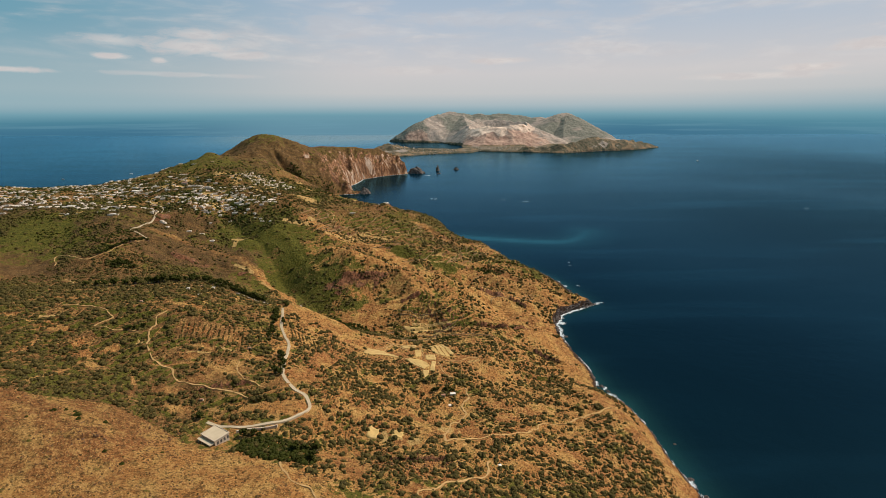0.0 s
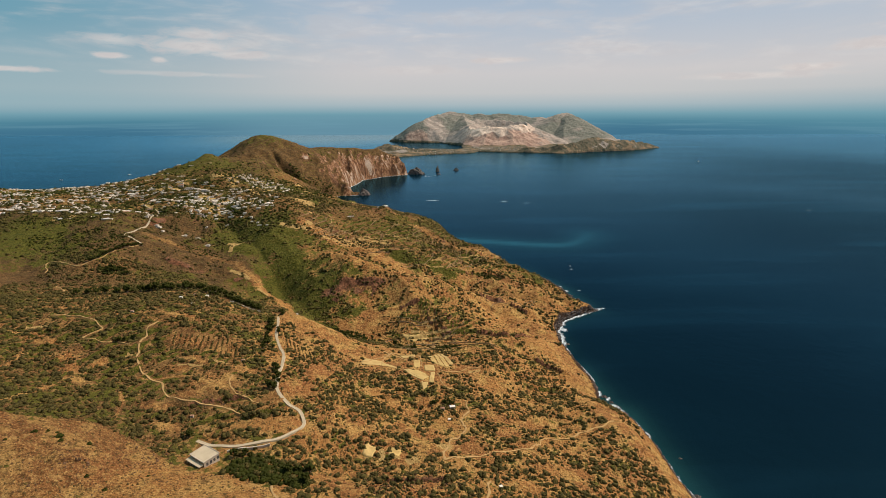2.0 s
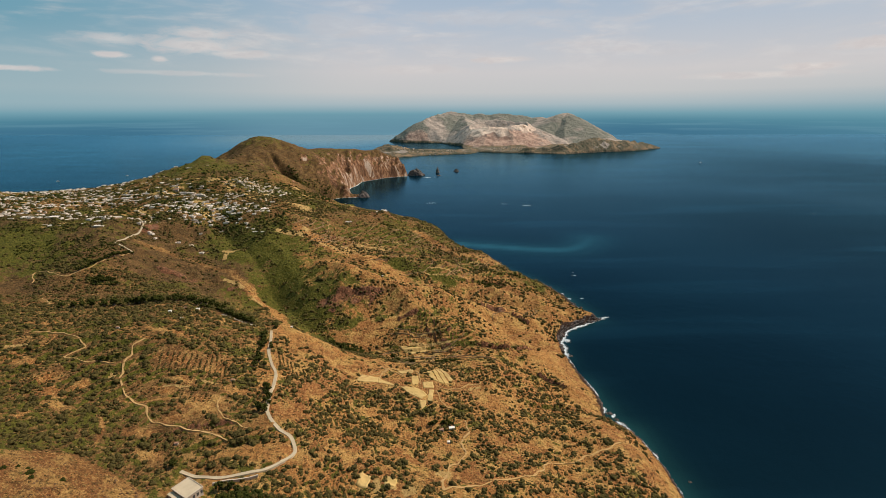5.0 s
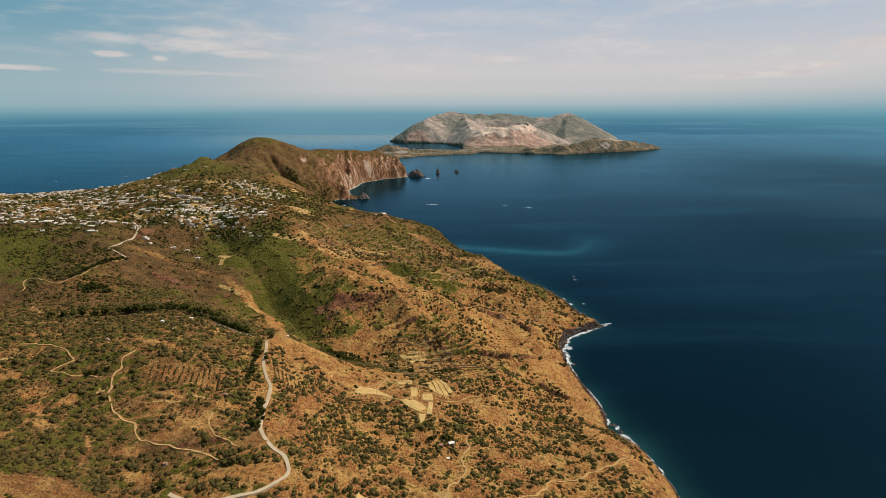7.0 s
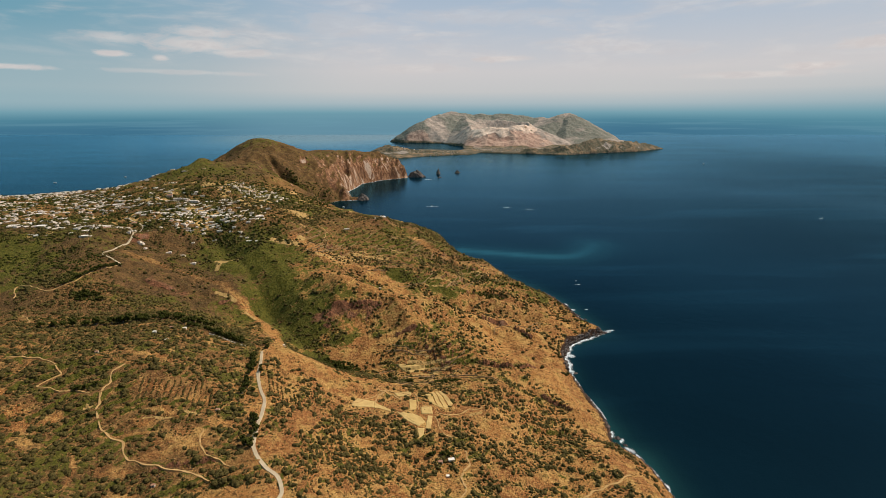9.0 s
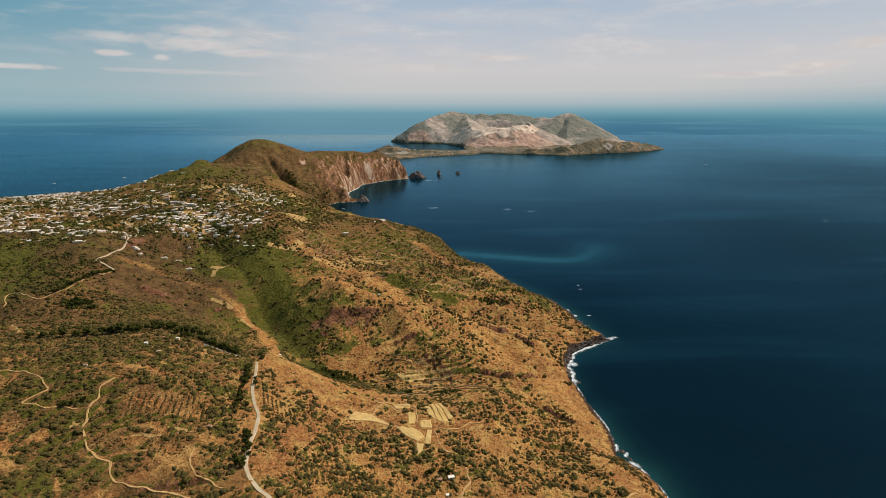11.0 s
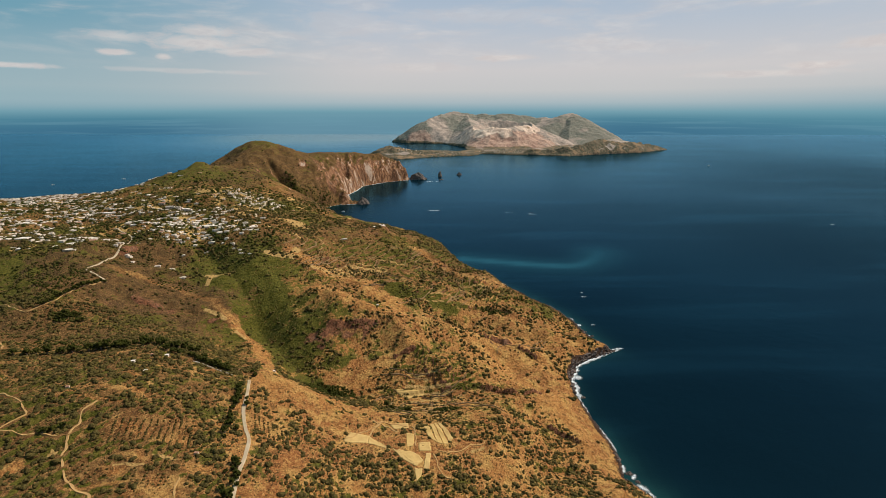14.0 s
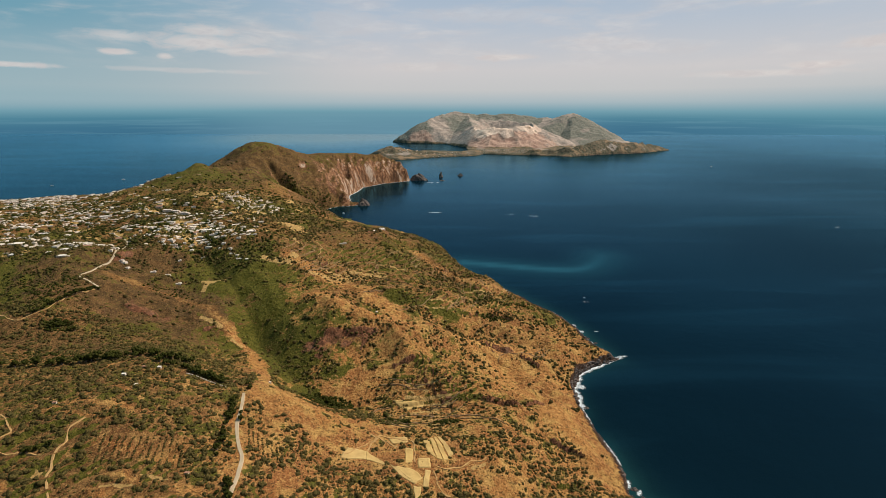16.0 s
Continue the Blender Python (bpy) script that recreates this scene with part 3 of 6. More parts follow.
# ---- the land: one sheet, closer meshed towards the near slopes ----
def near_line(lines, x, y):
    """1 on the given lines, falling off over each one's width; points x, y with the width first."""
    m = np.zeros(np.shape(x))
    for w, *line in lines:
        for (ax, ay), (bx, by) in zip(line, line[1:]):
            ex, ey = bx - ax, by - ay
            k = np.clip(((x - ax) * ex + (y - ay) * ey) / (ex * ex + ey * ey), 0, 1)
            m = np.maximum(m, np.exp(-((x - ax - k * ex) ** 2 + (y - ay - k * ey) ** 2) / (w * w)))
    return m


def build_land():
    ys = np.concatenate([np.linspace(-160, 100, 12)[:-1], 100 * (1900 / 100) ** np.linspace(0, 1, 800)])
    u = np.concatenate([np.linspace(-1, 0, 560)[:-1], np.linspace(0, 1, 240)])
    half = np.maximum(0.98 * ys, 60) + 150
    left = np.minimum(half * 1.15, 1500)
    right = np.minimum(half * 0.55 + 70, 260)
    X = np.where(u < 0, u * left[:, None], u * right[:, None])
    Y = np.repeat(ys[:, None], len(u), 1)
    Z = land_height(X, Y)
    gy, gx = np.gradient(Z)
    slope = np.hypot(gx / np.maximum(np.gradient(X, axis=1), 0.1), gy / np.gradient(Y, axis=0))
    d = shore_distance(COAST, X, Y)
    around = sum(np.roll(slope, k, 0) for k in range(-4, 5)) / 9
    riser = smooth(0.06, 0.22, slope - around) * np.clip(1.6 * patches(FINE_TERRACES + TERRACES, X, Y), 0, 1)
    tread = smooth(0.05, 0.16, around - slope) * np.clip(1.6 * patches(FINE_TERRACES + TERRACES, X, Y), 0, 1)
    wx, wy = X + 9 * fbm(X, Y, 26, 4, 93), Y + 9 * fbm(X, Y, 26, 4, 94)
    bare = bare_ground(X, Y)
    middle = smooth(300, 420, Y) * (1 - smooth(800, 1000, Y))
    head = smooth(850, 1150, Y)
    # the ravine's shaded wall, painted darker by leaving out the pale rock
    ravine_shade = near_line([(36, *[(bx, by + 22) for bx, by, bz in RAVINE[:4]]), (30, *[(bx, by + 16) for bx, by, bz in SIDE_GULLY])], wx, wy)
    green = 0.62 * patches(GREEN, wx, wy) + 0.42 * shrub_cover(X, Y) + middle * (0.24 + 0.6 * fbm(X, Y, 60, 5, 91)) + 0.45 * riser + head * (0.05 + 0.55 * fbm(X, Y, 120, 4, 92) + 0.4 * patches([(-470, 1300, 110, 70), (-430, 1130, 70, 50), (-560, 1150, 90, 60)], X, Y)) + 0.22 * patches([(-420, 690, 200, 130), (-700, 950, 250, 200)], X, Y) + 0.34 * garden_cover(X, Y, 1) - 0.34 * patches([(-268, 430, 62, 44), (-330, 365, 60, 26), (-240, 340, 60, 22)], wx, wy) + 0.12 * smooth(-90, -150, X) * smooth(360, 320, Y)
    green = np.clip(green - 0.75 * bare - 0.3 * tread - 0.5 * rectangles(PLOTS, X, Y), 0, 1) * smooth(4, 20, d) * np.where(shore_distance(HILL, X, Y) > 0, 0.3, 1)
    straw = np.clip(np.maximum.reduce([patches(STRAW, wx, wy), field_cover(X, Y), garden_cover(X, Y, 0)]), 0, 1)
    rock = (1 - ravine_shade) * np.clip(0.8 * head * smooth(0.95, 1.35, slope) + smooth(0.8, 1.4, slope) * (1 - 0.6 * smooth(360, 300, Y)) + 0.7 * smooth(9, 0, d) + 0.75 * patches(ROCKS, wx, wy) + 0.42 * near_line(RUBBLE, wx, wy), 0, 1)
    keep = np.maximum.reduce([Z[:-1, :-1], Z[1:, 1:], Z[:-1, 1:], Z[1:, :-1]]) > -2.5
    dull = np.clip(0.9 * head + 0.7 * smooth(-150, -200, X) * smooth(330, 370, Y) * smooth(560, 470, Y) + 0.75 * smooth(430, 620, Y - 0.35 * X) + 0.7 * smooth(-60, -150, X) * smooth(400, 330, Y) * np.where(shore_distance(HILL, X, Y) > 0, 0.5, 1) + 0.35 * fbm(X, Y, 60, 3, 97) - 0.6 * bare - 0.75 * patches([(-335, 1035, 50, 70), (-380, 1110, 30, 40)], wx, wy), 0, 1)
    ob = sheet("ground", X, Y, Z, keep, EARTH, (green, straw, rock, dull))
    tagged(ob, "dry ochre volcanic hillside with scrub, terraces and sea cliffs", "hillside", kind="structure")


def bare_ground(x, y):
    """Where the soil lies open, 0 to 1."""
    wx, wy = x + 7 * fbm(x, y, 18, 4, 98), y + 7 * fbm(x, y, 18, 4, 99)
    near = patches([(cx, cy, rx * 1.35, ry * 1.35) for cx, cy, rx, ry in CLEARINGS + OPEN_SOIL], x + 2.5 * fbm(x, y, 7, 3, 88), y + 2.5 * fbm(x, y, 7, 3, 87))
    m = np.maximum(near_line(BARE, wx, wy), near)
    m = np.maximum(m, near_line(FOOTPATHS, x + 0.8 * fbm(x, y, 8, 2, 90), y + 0.8 * fbm(x, y, 8, 2, 89)))
    return np.clip(m * 1.4 - 0.1, 0, 1)


def shrub_cover(x, y):
    """How thickly scrub grows, 0 to 1."""
    c = 0.64 + 0.8 * fbm(x, y, 38, 4, 41) + 1.0 * fbm(x, y, 8, 3, 45)
    c = c + 0.13 * smooth(-90, -40, x) + 0.45 * smooth(-60, -150, x) * smooth(350, 300, y)
    c = c * smooth(400, 330, y + 0.2 * x) + 0.30 * (0.5 + 1.2 * fbm(x, y, 45, 4, 43)) * smooth(300, 420, y)
    c = c - 0.55 * patches([(-140, 302, 28, 13), (-215, 300, 30, 8), (-100, 300, 14, 14), (-72, 322, 30, 20), (-45, 315, 18, 12)], x, y) - 1.2 * rectangles(PLOTS, x, y) - 1.1 * bare_ground(x, y) - patches(STRAW, x, y) - 1.5 * field_cover(x, y)
    c = np.where(shore_distance(HILL, x, y) > 0, 0.0, c)
    return np.clip(c, 0, 0.95) * smooth(3, 16, shore_distance(COAST, x, y))


BARE = [(7, (-48, 302), (-26, 292), (-10, 284), (-8, 300), (2, 312)), (8, (-118, 482), (-84, 452), (-50, 452), (-20, 454), (5, 457), (45, 460), (90, 447)), (10, (-114, 332), (-95, 326), (-72, 312), (-50, 304), (-30, 300)), (5, (-92, 336), (-60, 334), (-35, 336)), (20, (40, 455), (72, 432), (96, 405)), (12, (70, 400), (95, 350), (104, 320)),
        (4.5, (-300, 468), (-240, 470), (-205, 455), (-165, 425), (-130, 380), (-114, 340)), (5, (-70, 400), (-45, 400), (-24, 407)), (7, (96, 300), (112, 260), (124, 220), (128, 190)), (9, (-60, 395), (-100, 350), (-112, 335)), (8, (-40, 470), (-100, 520), (-160, 540)), (8, (60, 560), (20, 600), (-40, 660))]
# planted plots, and trodden lines between the old terraces
PLOTS = [(-141, 265, 38, 16, 12), (-95, 288, 20, 12, -20), (-154, 237, 12, 8, -10), (-196, 234, 16, 13, -18), (-50, 294, 18, 12, -30), (-128, 238, 16, 8, 0), (-225, 262, 20, 8, 15)]


def old_paths():
    r, out = random.Random(77), []
    for k in range(64):
        x, y, a, w = r.uniform(-240, 90), r.uniform(175, 330), r.choice((0.1, 0.2, 1.5)) + r.uniform(-0.3, 0.3), r.uniform(0.6, 1.0)
        n = r.randint(2, 4)
        line = [(x, y)]
        for j in range(n):
            a += r.uniform(-0.35, 0.35)
            x, y = x + 7 * math.cos(a), y + 7 * math.sin(a)
            line.append((x, y))
        out.append((w, *line))
    return out


FOOTPATHS = old_paths()
CLEARINGS = [(66, 582, 12, 7), (-129, 232, 4, 2.5), (-119, 230, 6, 2.5), (-129, 221, 4, 2), (-186, 220, 5, 2), (-179, 212, 3, 2), (-216, 241, 8, 2), (-140, 247, 6, 2), (-143, 238, 4, 2), (-52, 227, 5, 4), (-43, 217, 6, 8), (30, 293, 12, 5), (20, 303, 8, 3), (12, 211, 9, 3), (-150, 262, 8, 2), (-92, 205, 9, 2), (36, 214, 8, 2), (60, 255, 6, 3), (-75, 262, 5, 6), (8, 240, 5, 4), (-8, 262, 6, 3), (60, 205, 9, 3), (40, 185, 7, 3), (-30, 255, 5, 4), (-250, 250, 8, 2), (-235, 285, 9, 2), (-123, 236, 9, 3), (-110, 246, 6, 2), (-165, 285, 9, 3), (-100, 262, 3, 6), (-66, 205, 6, 3), (-40, 262, 5, 3), (40, 250, 7, 3), (75, 225, 8, 3), (-25, 228, 5, 3)]
# open orange soil between the bushes
OPEN_SOIL = [(-122, 230, 9, 5), (-130, 220, 5, 3), (-139, 209, 6, 2.5), (-78, 205, 9, 4), (-80, 238, 6, 6), (-128, 198, 5, 2.5), (-187, 222, 5, 2.5), (-179, 213, 4, 2.5), (-181, 230, 2.5, 5), (-197, 232, 5, 2.5), (33, 286, 8, 8), (10, 214, 8, 3), (50, 212, 5, 3), (26, 303, 8, 3), (35, 236, 6, 3), (12, 196, 6, 3), (-4, 208, 6, 4)]
RUBBLE = [(6, (-98, 420), (-78, 430), (-52, 437)), (7, (-270, 412), (-245, 420), (-232, 432)), (4, (-126, 211), (-106, 222)), (7, (-34, 170), (-14, 175), (6, 180)), (3, (34, 458), (64, 457)), (3, (31, 379), (56, 367)), (9, (-95, 668), (-60, 660)), (8, (-30, 640), (20, 615))]
STRAW = [(-250, 690, 40, 8), (-330, 760, 60, 10), (-300, 610, 30, 6), (-190, 640, 22, 8), (-210, 600, 16, 6), (-390, 660, 40, 7), (-520, 780, 50, 9), (-365, 545, 20, 6), (-270, 565, 20, 6)]
# mown fields and terrace strips: middle, size, turn
FIELDS = [*[(-12 + 5 * math.sin(3.1 * k), 342 + 4.3 * k, 30 + 12 * math.sin(1.7 * k), 1.3 + 0.5 * math.sin(2.3 * k), 5 + 4 * math.sin(1.3 * k)) for k in range(12)],
          (-36, 200, 3.5, 8, 14), (-29, 198, 3, 8, 12), (-22, 199, 3.5, 7, 12), (-14, 195, 6, 6, 20), (1, 212, 7, 5, -15), (-196, 440, 22, 3.2, -16), (-170, 427, 12, 2.2, -28), (-172, 241, 3, 5, 0), (-128, 250, 12, 1.2, 3), (-140, 243, 13, 1.2, 12), (-230, 255, 12, 3, 20), (22, 300, 10, 2, 30),
          *[(-122 + 5 * k + 4 * math.sin(2.9 * k), 524 + 5.2 * k, 36 + 10 * math.sin(1.9 * k), 2.2 + 0.6 * math.sin(2.1 * k), 12 + 4 * math.sin(1.1 * k)) for k in range(9)], *[(-10 + 9 * k, 500 + 11 * k + 6 * math.sin(2.7 * k), 26, 1.4, 14 + 8 * math.sin(k)) for k in range(8)], (-75, 560, 26, 2.0, 12), (-60, 590, 30, 2.2, -6), (-165, 575, 18, 5, 0)]


def field_cover(x, y):
    return rectangles(FIELDS, x, y)


def rectangles(fields, x, y):
    m = np.zeros(np.shape(x))
    for cx, cy, w, h, turn in fields:
        a = radians(turn)
        u, v = (x - cx) * math.cos(a) + (y - cy) * math.sin(a), (y - cy) * math.cos(a) - (x - cx) * math.sin(a)
        edge = np.maximum(np.abs(u) - w / 2, np.abs(v) - h / 2) + 0.4 * fbm(x, y, 6, 3, 95)
        m = np.maximum(m, smooth(0.6, -0.6, edge))
    return m


def garden_plots(kind):
    r = random.Random(31 + kind)
    out = []
    for k in range(110):
        x, y = r.uniform(-680, -150), r.uniform(480, 900)
        out.append((x, y, r.uniform(10, 34), r.uniform(4, 10), r.choice((8, 8, 98)) + r.uniform(-8, 8)))
    return out


def garden_cover(x, y, kind):
    """Plots between the village houses: dry (0) or green (1)."""
    return rectangles(garden_plots(kind), x, y)


ROCKS = [(-100, 415, 14, 8), (-92, 690, 22, 14), (-255, 437, 16, 7), (-130, 340, 8, 4)]
build_land()

def build_far_island():
    X, Y = np.meshgrid(np.linspace(-520, 1480, 440), np.linspace(2380, 4620, 380))
    Z = far_height(X, Y)
    gy, gx = np.gradient(Z)
    slope = np.hypot(gx / 4.56, gy / 5.9)
    ring = np.hypot((X - 400) / 1.25, Y - 3520)
    pale = np.clip(np.exp(-((ring - 165) / 55) ** 2) * (0.75 + 0.9 * fbm(X, Y, 120, 3, 47)) * smooth(3620, 3480, Y) + 0.9 * patches([(255, 3330, 70, 60), (400, 3290, 45, 60), (540, 3390, 70, 50)], X, Y), 0, 1)
    warm = np.clip(0.9 * patches([(420, 3200, 420, 260), (-230, 3700, 160, 120), (-270, 2600, 120, 60)], X, Y) * smooth(150, 90, Z), 0, 1)
    shore = [(55, *[(hx, hy) for hx, hy, hz in line]) for line in SHORE_HILLS + LOW_CONE]
    dark = np.clip(near_line(shore, X, Y) * 1.3 + 0.5 * smooth(0.7, 1.4, slope) + 0.3 * fbm(X, Y, 90, 3, 46) + 0.75 * smooth(24, 8, Z) + 0.7 * patches([(-180, 2620, 260, 110)], X, Y), 0, 1)
    green = np.clip(patches([(-250, 3850, 170, 170), (-20, 4120, 260, 160), (330, 4200, 420, 150), (950, 3650, 330, 420), (640, 4050, 200, 250), (120, 3900, 120, 160), (-230, 2620, 170, 90), (1000, 2950, 200, 90)], X, Y) + 0.5 * fbm(X, Y, 160, 4, 48), 0, 1)
    keep = np.maximum.reduce([Z[:-1, :-1], Z[1:, 1:], Z[:-1, 1:], Z[1:, :-1]]) > -2
    ob = sheet("far_island", X, Y, Z, keep, FAR_EARTH, (warm, pale, dark, green))
    tagged(ob, "pale volcanic island with a crater across the strait", "island", kind="structure")


build_far_island()

def build_sea():
    s = np.linspace(-1, 1, 260)
    xs = np.sinh(s * 4.2) / math.sinh(4.2) * 5600
    ys = 450 + np.sinh(s * 4.2) / math.sinh(4.2) * 5600
    X, Y = np.meshgrid(xs, ys)
    d = -shore_distance(COAST, X, Y)
    line = curve_points([(30, 779), (91, 763), (154, 748), (201, 748), (235, 777), (259, 818)], 4.0)
    plume = np.min([np.hypot(X - a, Y - b) for a, b in line], axis=0)
    plume = np.exp(-(plume / 9) ** 2) * smooth(300, 120, X) + 0.35 * np.exp(-(plume / 40) ** 2)
    shoal = np.clip(np.exp(-np.maximum(d, 0) / 8) * 1.1, 0, 1) * (0.7 + 0.9 * fbm(X, Y, 45, 4, 51))
    # glare painted by place: brighter water ahead and far out, darker right
    sea_glare = np.clip(0.5 - 0.5 * patches([(800, 900, 480, 650), (1400, 1700, 900, 1000)], X, Y) + 0.5 * patches([(250, 2200, 900, 800)], X, Y) + 1.1 * patches([(-1100, 4900, 1300, 1900)], X, Y) + 0.12 * smooth(3500, 5500, Y) + 0.08 * fbm(X, Y, 300, 4, 53), 0, 1.6)
    ob = sheet("sea", X, Y, X * 0, np.ones((len(s) - 1, len(s) - 1), bool), WATER, (np.clip(shoal, 0, 1), np.clip(plume, 0, 1), sea_glare), "shoal")
    tagged(ob, "deep blue calm sea with breeze lanes, glare painted in", "sea", kind="structure")


build_sea()

# ---- helpers for things ----
from mathutils.bvhtree import BVHTree

RNG = random.Random(7)
GROUND = BVHTree.FromObject(bpy.data.objects["ground"], bpy.context.evaluated_depsgraph_get())


def ground_z(x, y):
    hit = GROUND.ray_cast(Vector((x, y, 600)), Vector((0, 0, -1)))
    return hit[0].z if hit[0] else 0.0


def ground_normal(x, y):
    hit = GROUND.ray_cast(Vector((x, y, 600)), Vector((0, 0, -1)))
    return hit[1] if hit[0] else Vector((0, 0, 1))


def part(name, bm, material, parent=None, label=""):
    me = bpy.data.meshes.new(name)
    bm.to_mesh(me)
    bm.free()
    me.materials.append(material)
    ob = new(name, me)
    if parent:
        ob.parent = parent
    return tagged(ob, label)


def box(x0, y0, z0, x1, y1, z1, bevel=0.0):
    bm = bmesh.new()
    bmesh.ops.create_cube(bm, size=1, matrix=Matrix.LocRotScale(((x0 + x1) / 2, (y0 + y1) / 2, (z0 + z1) / 2), None, (x1 - x0, y1 - y0, z1 - z0)))
    if bevel:
        bmesh.ops.bevel(bm, geom=bm.edges[:], offset=bevel, segments=1, affect="EDGES")
    return bm


def join(*parts):
    """One bmesh of several."""
    me = bpy.data.meshes.new("joined")
    out = bmesh.new()
    for bm in parts:
        bm.to_mesh(me)
        bm.free()
        out.from_mesh(me)
    bpy.data.meshes.remove(me)
    return out


def raw_mesh(name, co, faces, material, smooth_faces=False):
    """A mesh of triangles from arrays."""
    me = bpy.data.meshes.new(name)
    me.vertices.add(len(co))
    me.vertices.foreach_set("co", np.asarray(co, np.float32).ravel())
    me.loops.add(faces.size)
    me.loops.foreach_set("vertex_index", faces.astype(np.int32).ravel())
    me.polygons.add(len(faces))
    me.polygons.foreach_set("loop_start", np.arange(0, faces.size, faces.shape[1], dtype=np.int32))
    me.update(calc_edges=True)
    me.polygons.foreach_set("use_smooth", np.full(len(faces), smooth_faces))
    me.materials.append(material)
    return new(name, me)


# ---- materials of things ----
def foliage_material(name, a, b, c):
    m, n = surface(name, 0.9, 0.04)
    own = n.add("ShaderNodeNewGeometry").outputs["Random Per Island"]
    grain = n.noise(n.place, 2.4, 5, 0.75)
    col = n.mix(own, a, b)
    col = n.mix(n.math("MULTIPLY", n.step(grain, 0.42, 0.6), 0.75), col, c)
    wear(n, col)
    relief(n, n.noise(n.place, 3.0, 3, 0.7), 1.0, 0.5)
    return m


def plain_material(name, a, b, size, rough=0.85, bump=0.3, spec=0.3):
    m, n = surface(name, rough, spec)
    big, small = n.noise(n.place, 1 / size, 5, 0.6), n.noise(n.place, 7 / size, 4, 0.65)
    tone = n.add("ShaderNodeObjectInfo").outputs["Random"]
    col = n.mix(n.step(big, 0.3, 0.7), a, b)
    col = n.mix(n.math("MULTIPLY", n.step(small, 0.5, 0.75), 0.35), col, n.mix(0.5, col, (a[0] * 0.5, a[1] * 0.5, a[2] * 0.5, 1)))
    col = n.mix(n.math("MULTIPLY", tone, 0.2), col, n.mix(0.5, col, (0.35, 0.28, 0.2, 1)))
    wear(n, col)
    relief(n, small, bump, size * 0.03)
    return m


SCRUB = foliage_material("olive_scrub", (0.018, 0.0155, 0.005, 1), (0.069, 0.053, 0.015, 1), (0.160, 0.116, 0.037, 1))
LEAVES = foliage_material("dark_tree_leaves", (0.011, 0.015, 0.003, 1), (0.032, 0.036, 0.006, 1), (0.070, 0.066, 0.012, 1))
DRY = foliage_material("dry_bushes", (0.070, 0.040, 0.015, 1), (0.36, 0.215, 0.080, 1), (0.15, 0.085, 0.032, 1))
BARK = plain_material("bark", (0.10, 0.07, 0.05, 1), (0.15, 0.11, 0.08, 1), 1.0)
CONCRETE = plain_material("pale_concrete_road", (0.42, 0.315, 0.195, 1), (0.50, 0.385, 0.25, 1), 6.0, 0.9, 0.2)
DIRT = plain_material("dirt_track", (0.40, 0.222, 0.074, 1), (0.47, 0.275, 0.10, 1), 2.5, 0.95, 0.4)
LIME = plain_material("whitewashed_wall", (0.66, 0.55, 0.45, 1), (0.52, 0.42, 0.33, 1), 5.0, 0.85, 0.15)
CREAM = plain_material("cream_wall", (0.56, 0.45, 0.34, 1), (0.48, 0.37, 0.27, 1), 5.0, 0.85, 0.15)
ROOFING = plain_material("pale_flat_roof", (0.84, 0.73, 0.62, 1), (0.66, 0.56, 0.46, 1), 4.0, 0.9, 0.2)
DUST = plain_material("dusty_cream_roof", (0.56, 0.43, 0.28, 1), (0.48, 0.36, 0.23, 1), 4.0, 0.9, 0.2)
TILES = plain_material("terracotta_roof", (0.36, 0.17, 0.10, 1), (0.30, 0.15, 0.09, 1), 3.0, 0.9, 0.4)
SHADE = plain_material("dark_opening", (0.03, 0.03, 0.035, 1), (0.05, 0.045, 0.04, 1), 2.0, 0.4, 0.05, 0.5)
STONE = plain_material("dry_stone", (0.20, 0.15, 0.11, 1), (0.28, 0.21, 0.15, 1), 2.0, 0.95, 0.8)
LAVA = plain_material("dark_lava_rock", (0.075, 0.055, 0.045, 1), (0.14, 0.10, 0.08, 1), 12.0, 0.9, 1.0)
HULL = plain_material("boat_paint", (0.75, 0.75, 0.74, 1), (0.68, 0.69, 0.70, 1), 2.0, 0.4, 0.02, 0.5)


def foam_material():
    m, n = surface("sea_foam", 0.8, 0.2)
    lace = n.noise(n.place, 1.3, 7, 0.75, 0.9)
    edge = n.add("ShaderNodeVertexColor", layer_name="edge")
    fade = n.add("ShaderNodeSeparateColor", i0=edge.outputs[0]).outputs[0]
    n.tree.links.new(n.step(n.math("ADD", lace, n.math("MULTIPLY", fade, 0.35)), 0.64, 0.84), n.shader.inputs["Alpha"])
    wear(n, n.mix(n.step(lace, 0.4, 0.7), (0.62, 0.66, 0.66, 1), (0.80, 0.80, 0.78, 1)))
    return m


RUBBLE_STONE = foliage_material("rust_brown_rubble", (0.075, 0.034, 0.018, 1), (0.24, 0.135, 0.075, 1), (0.12, 0.06, 0.03, 1))
FOAM = foam_material()


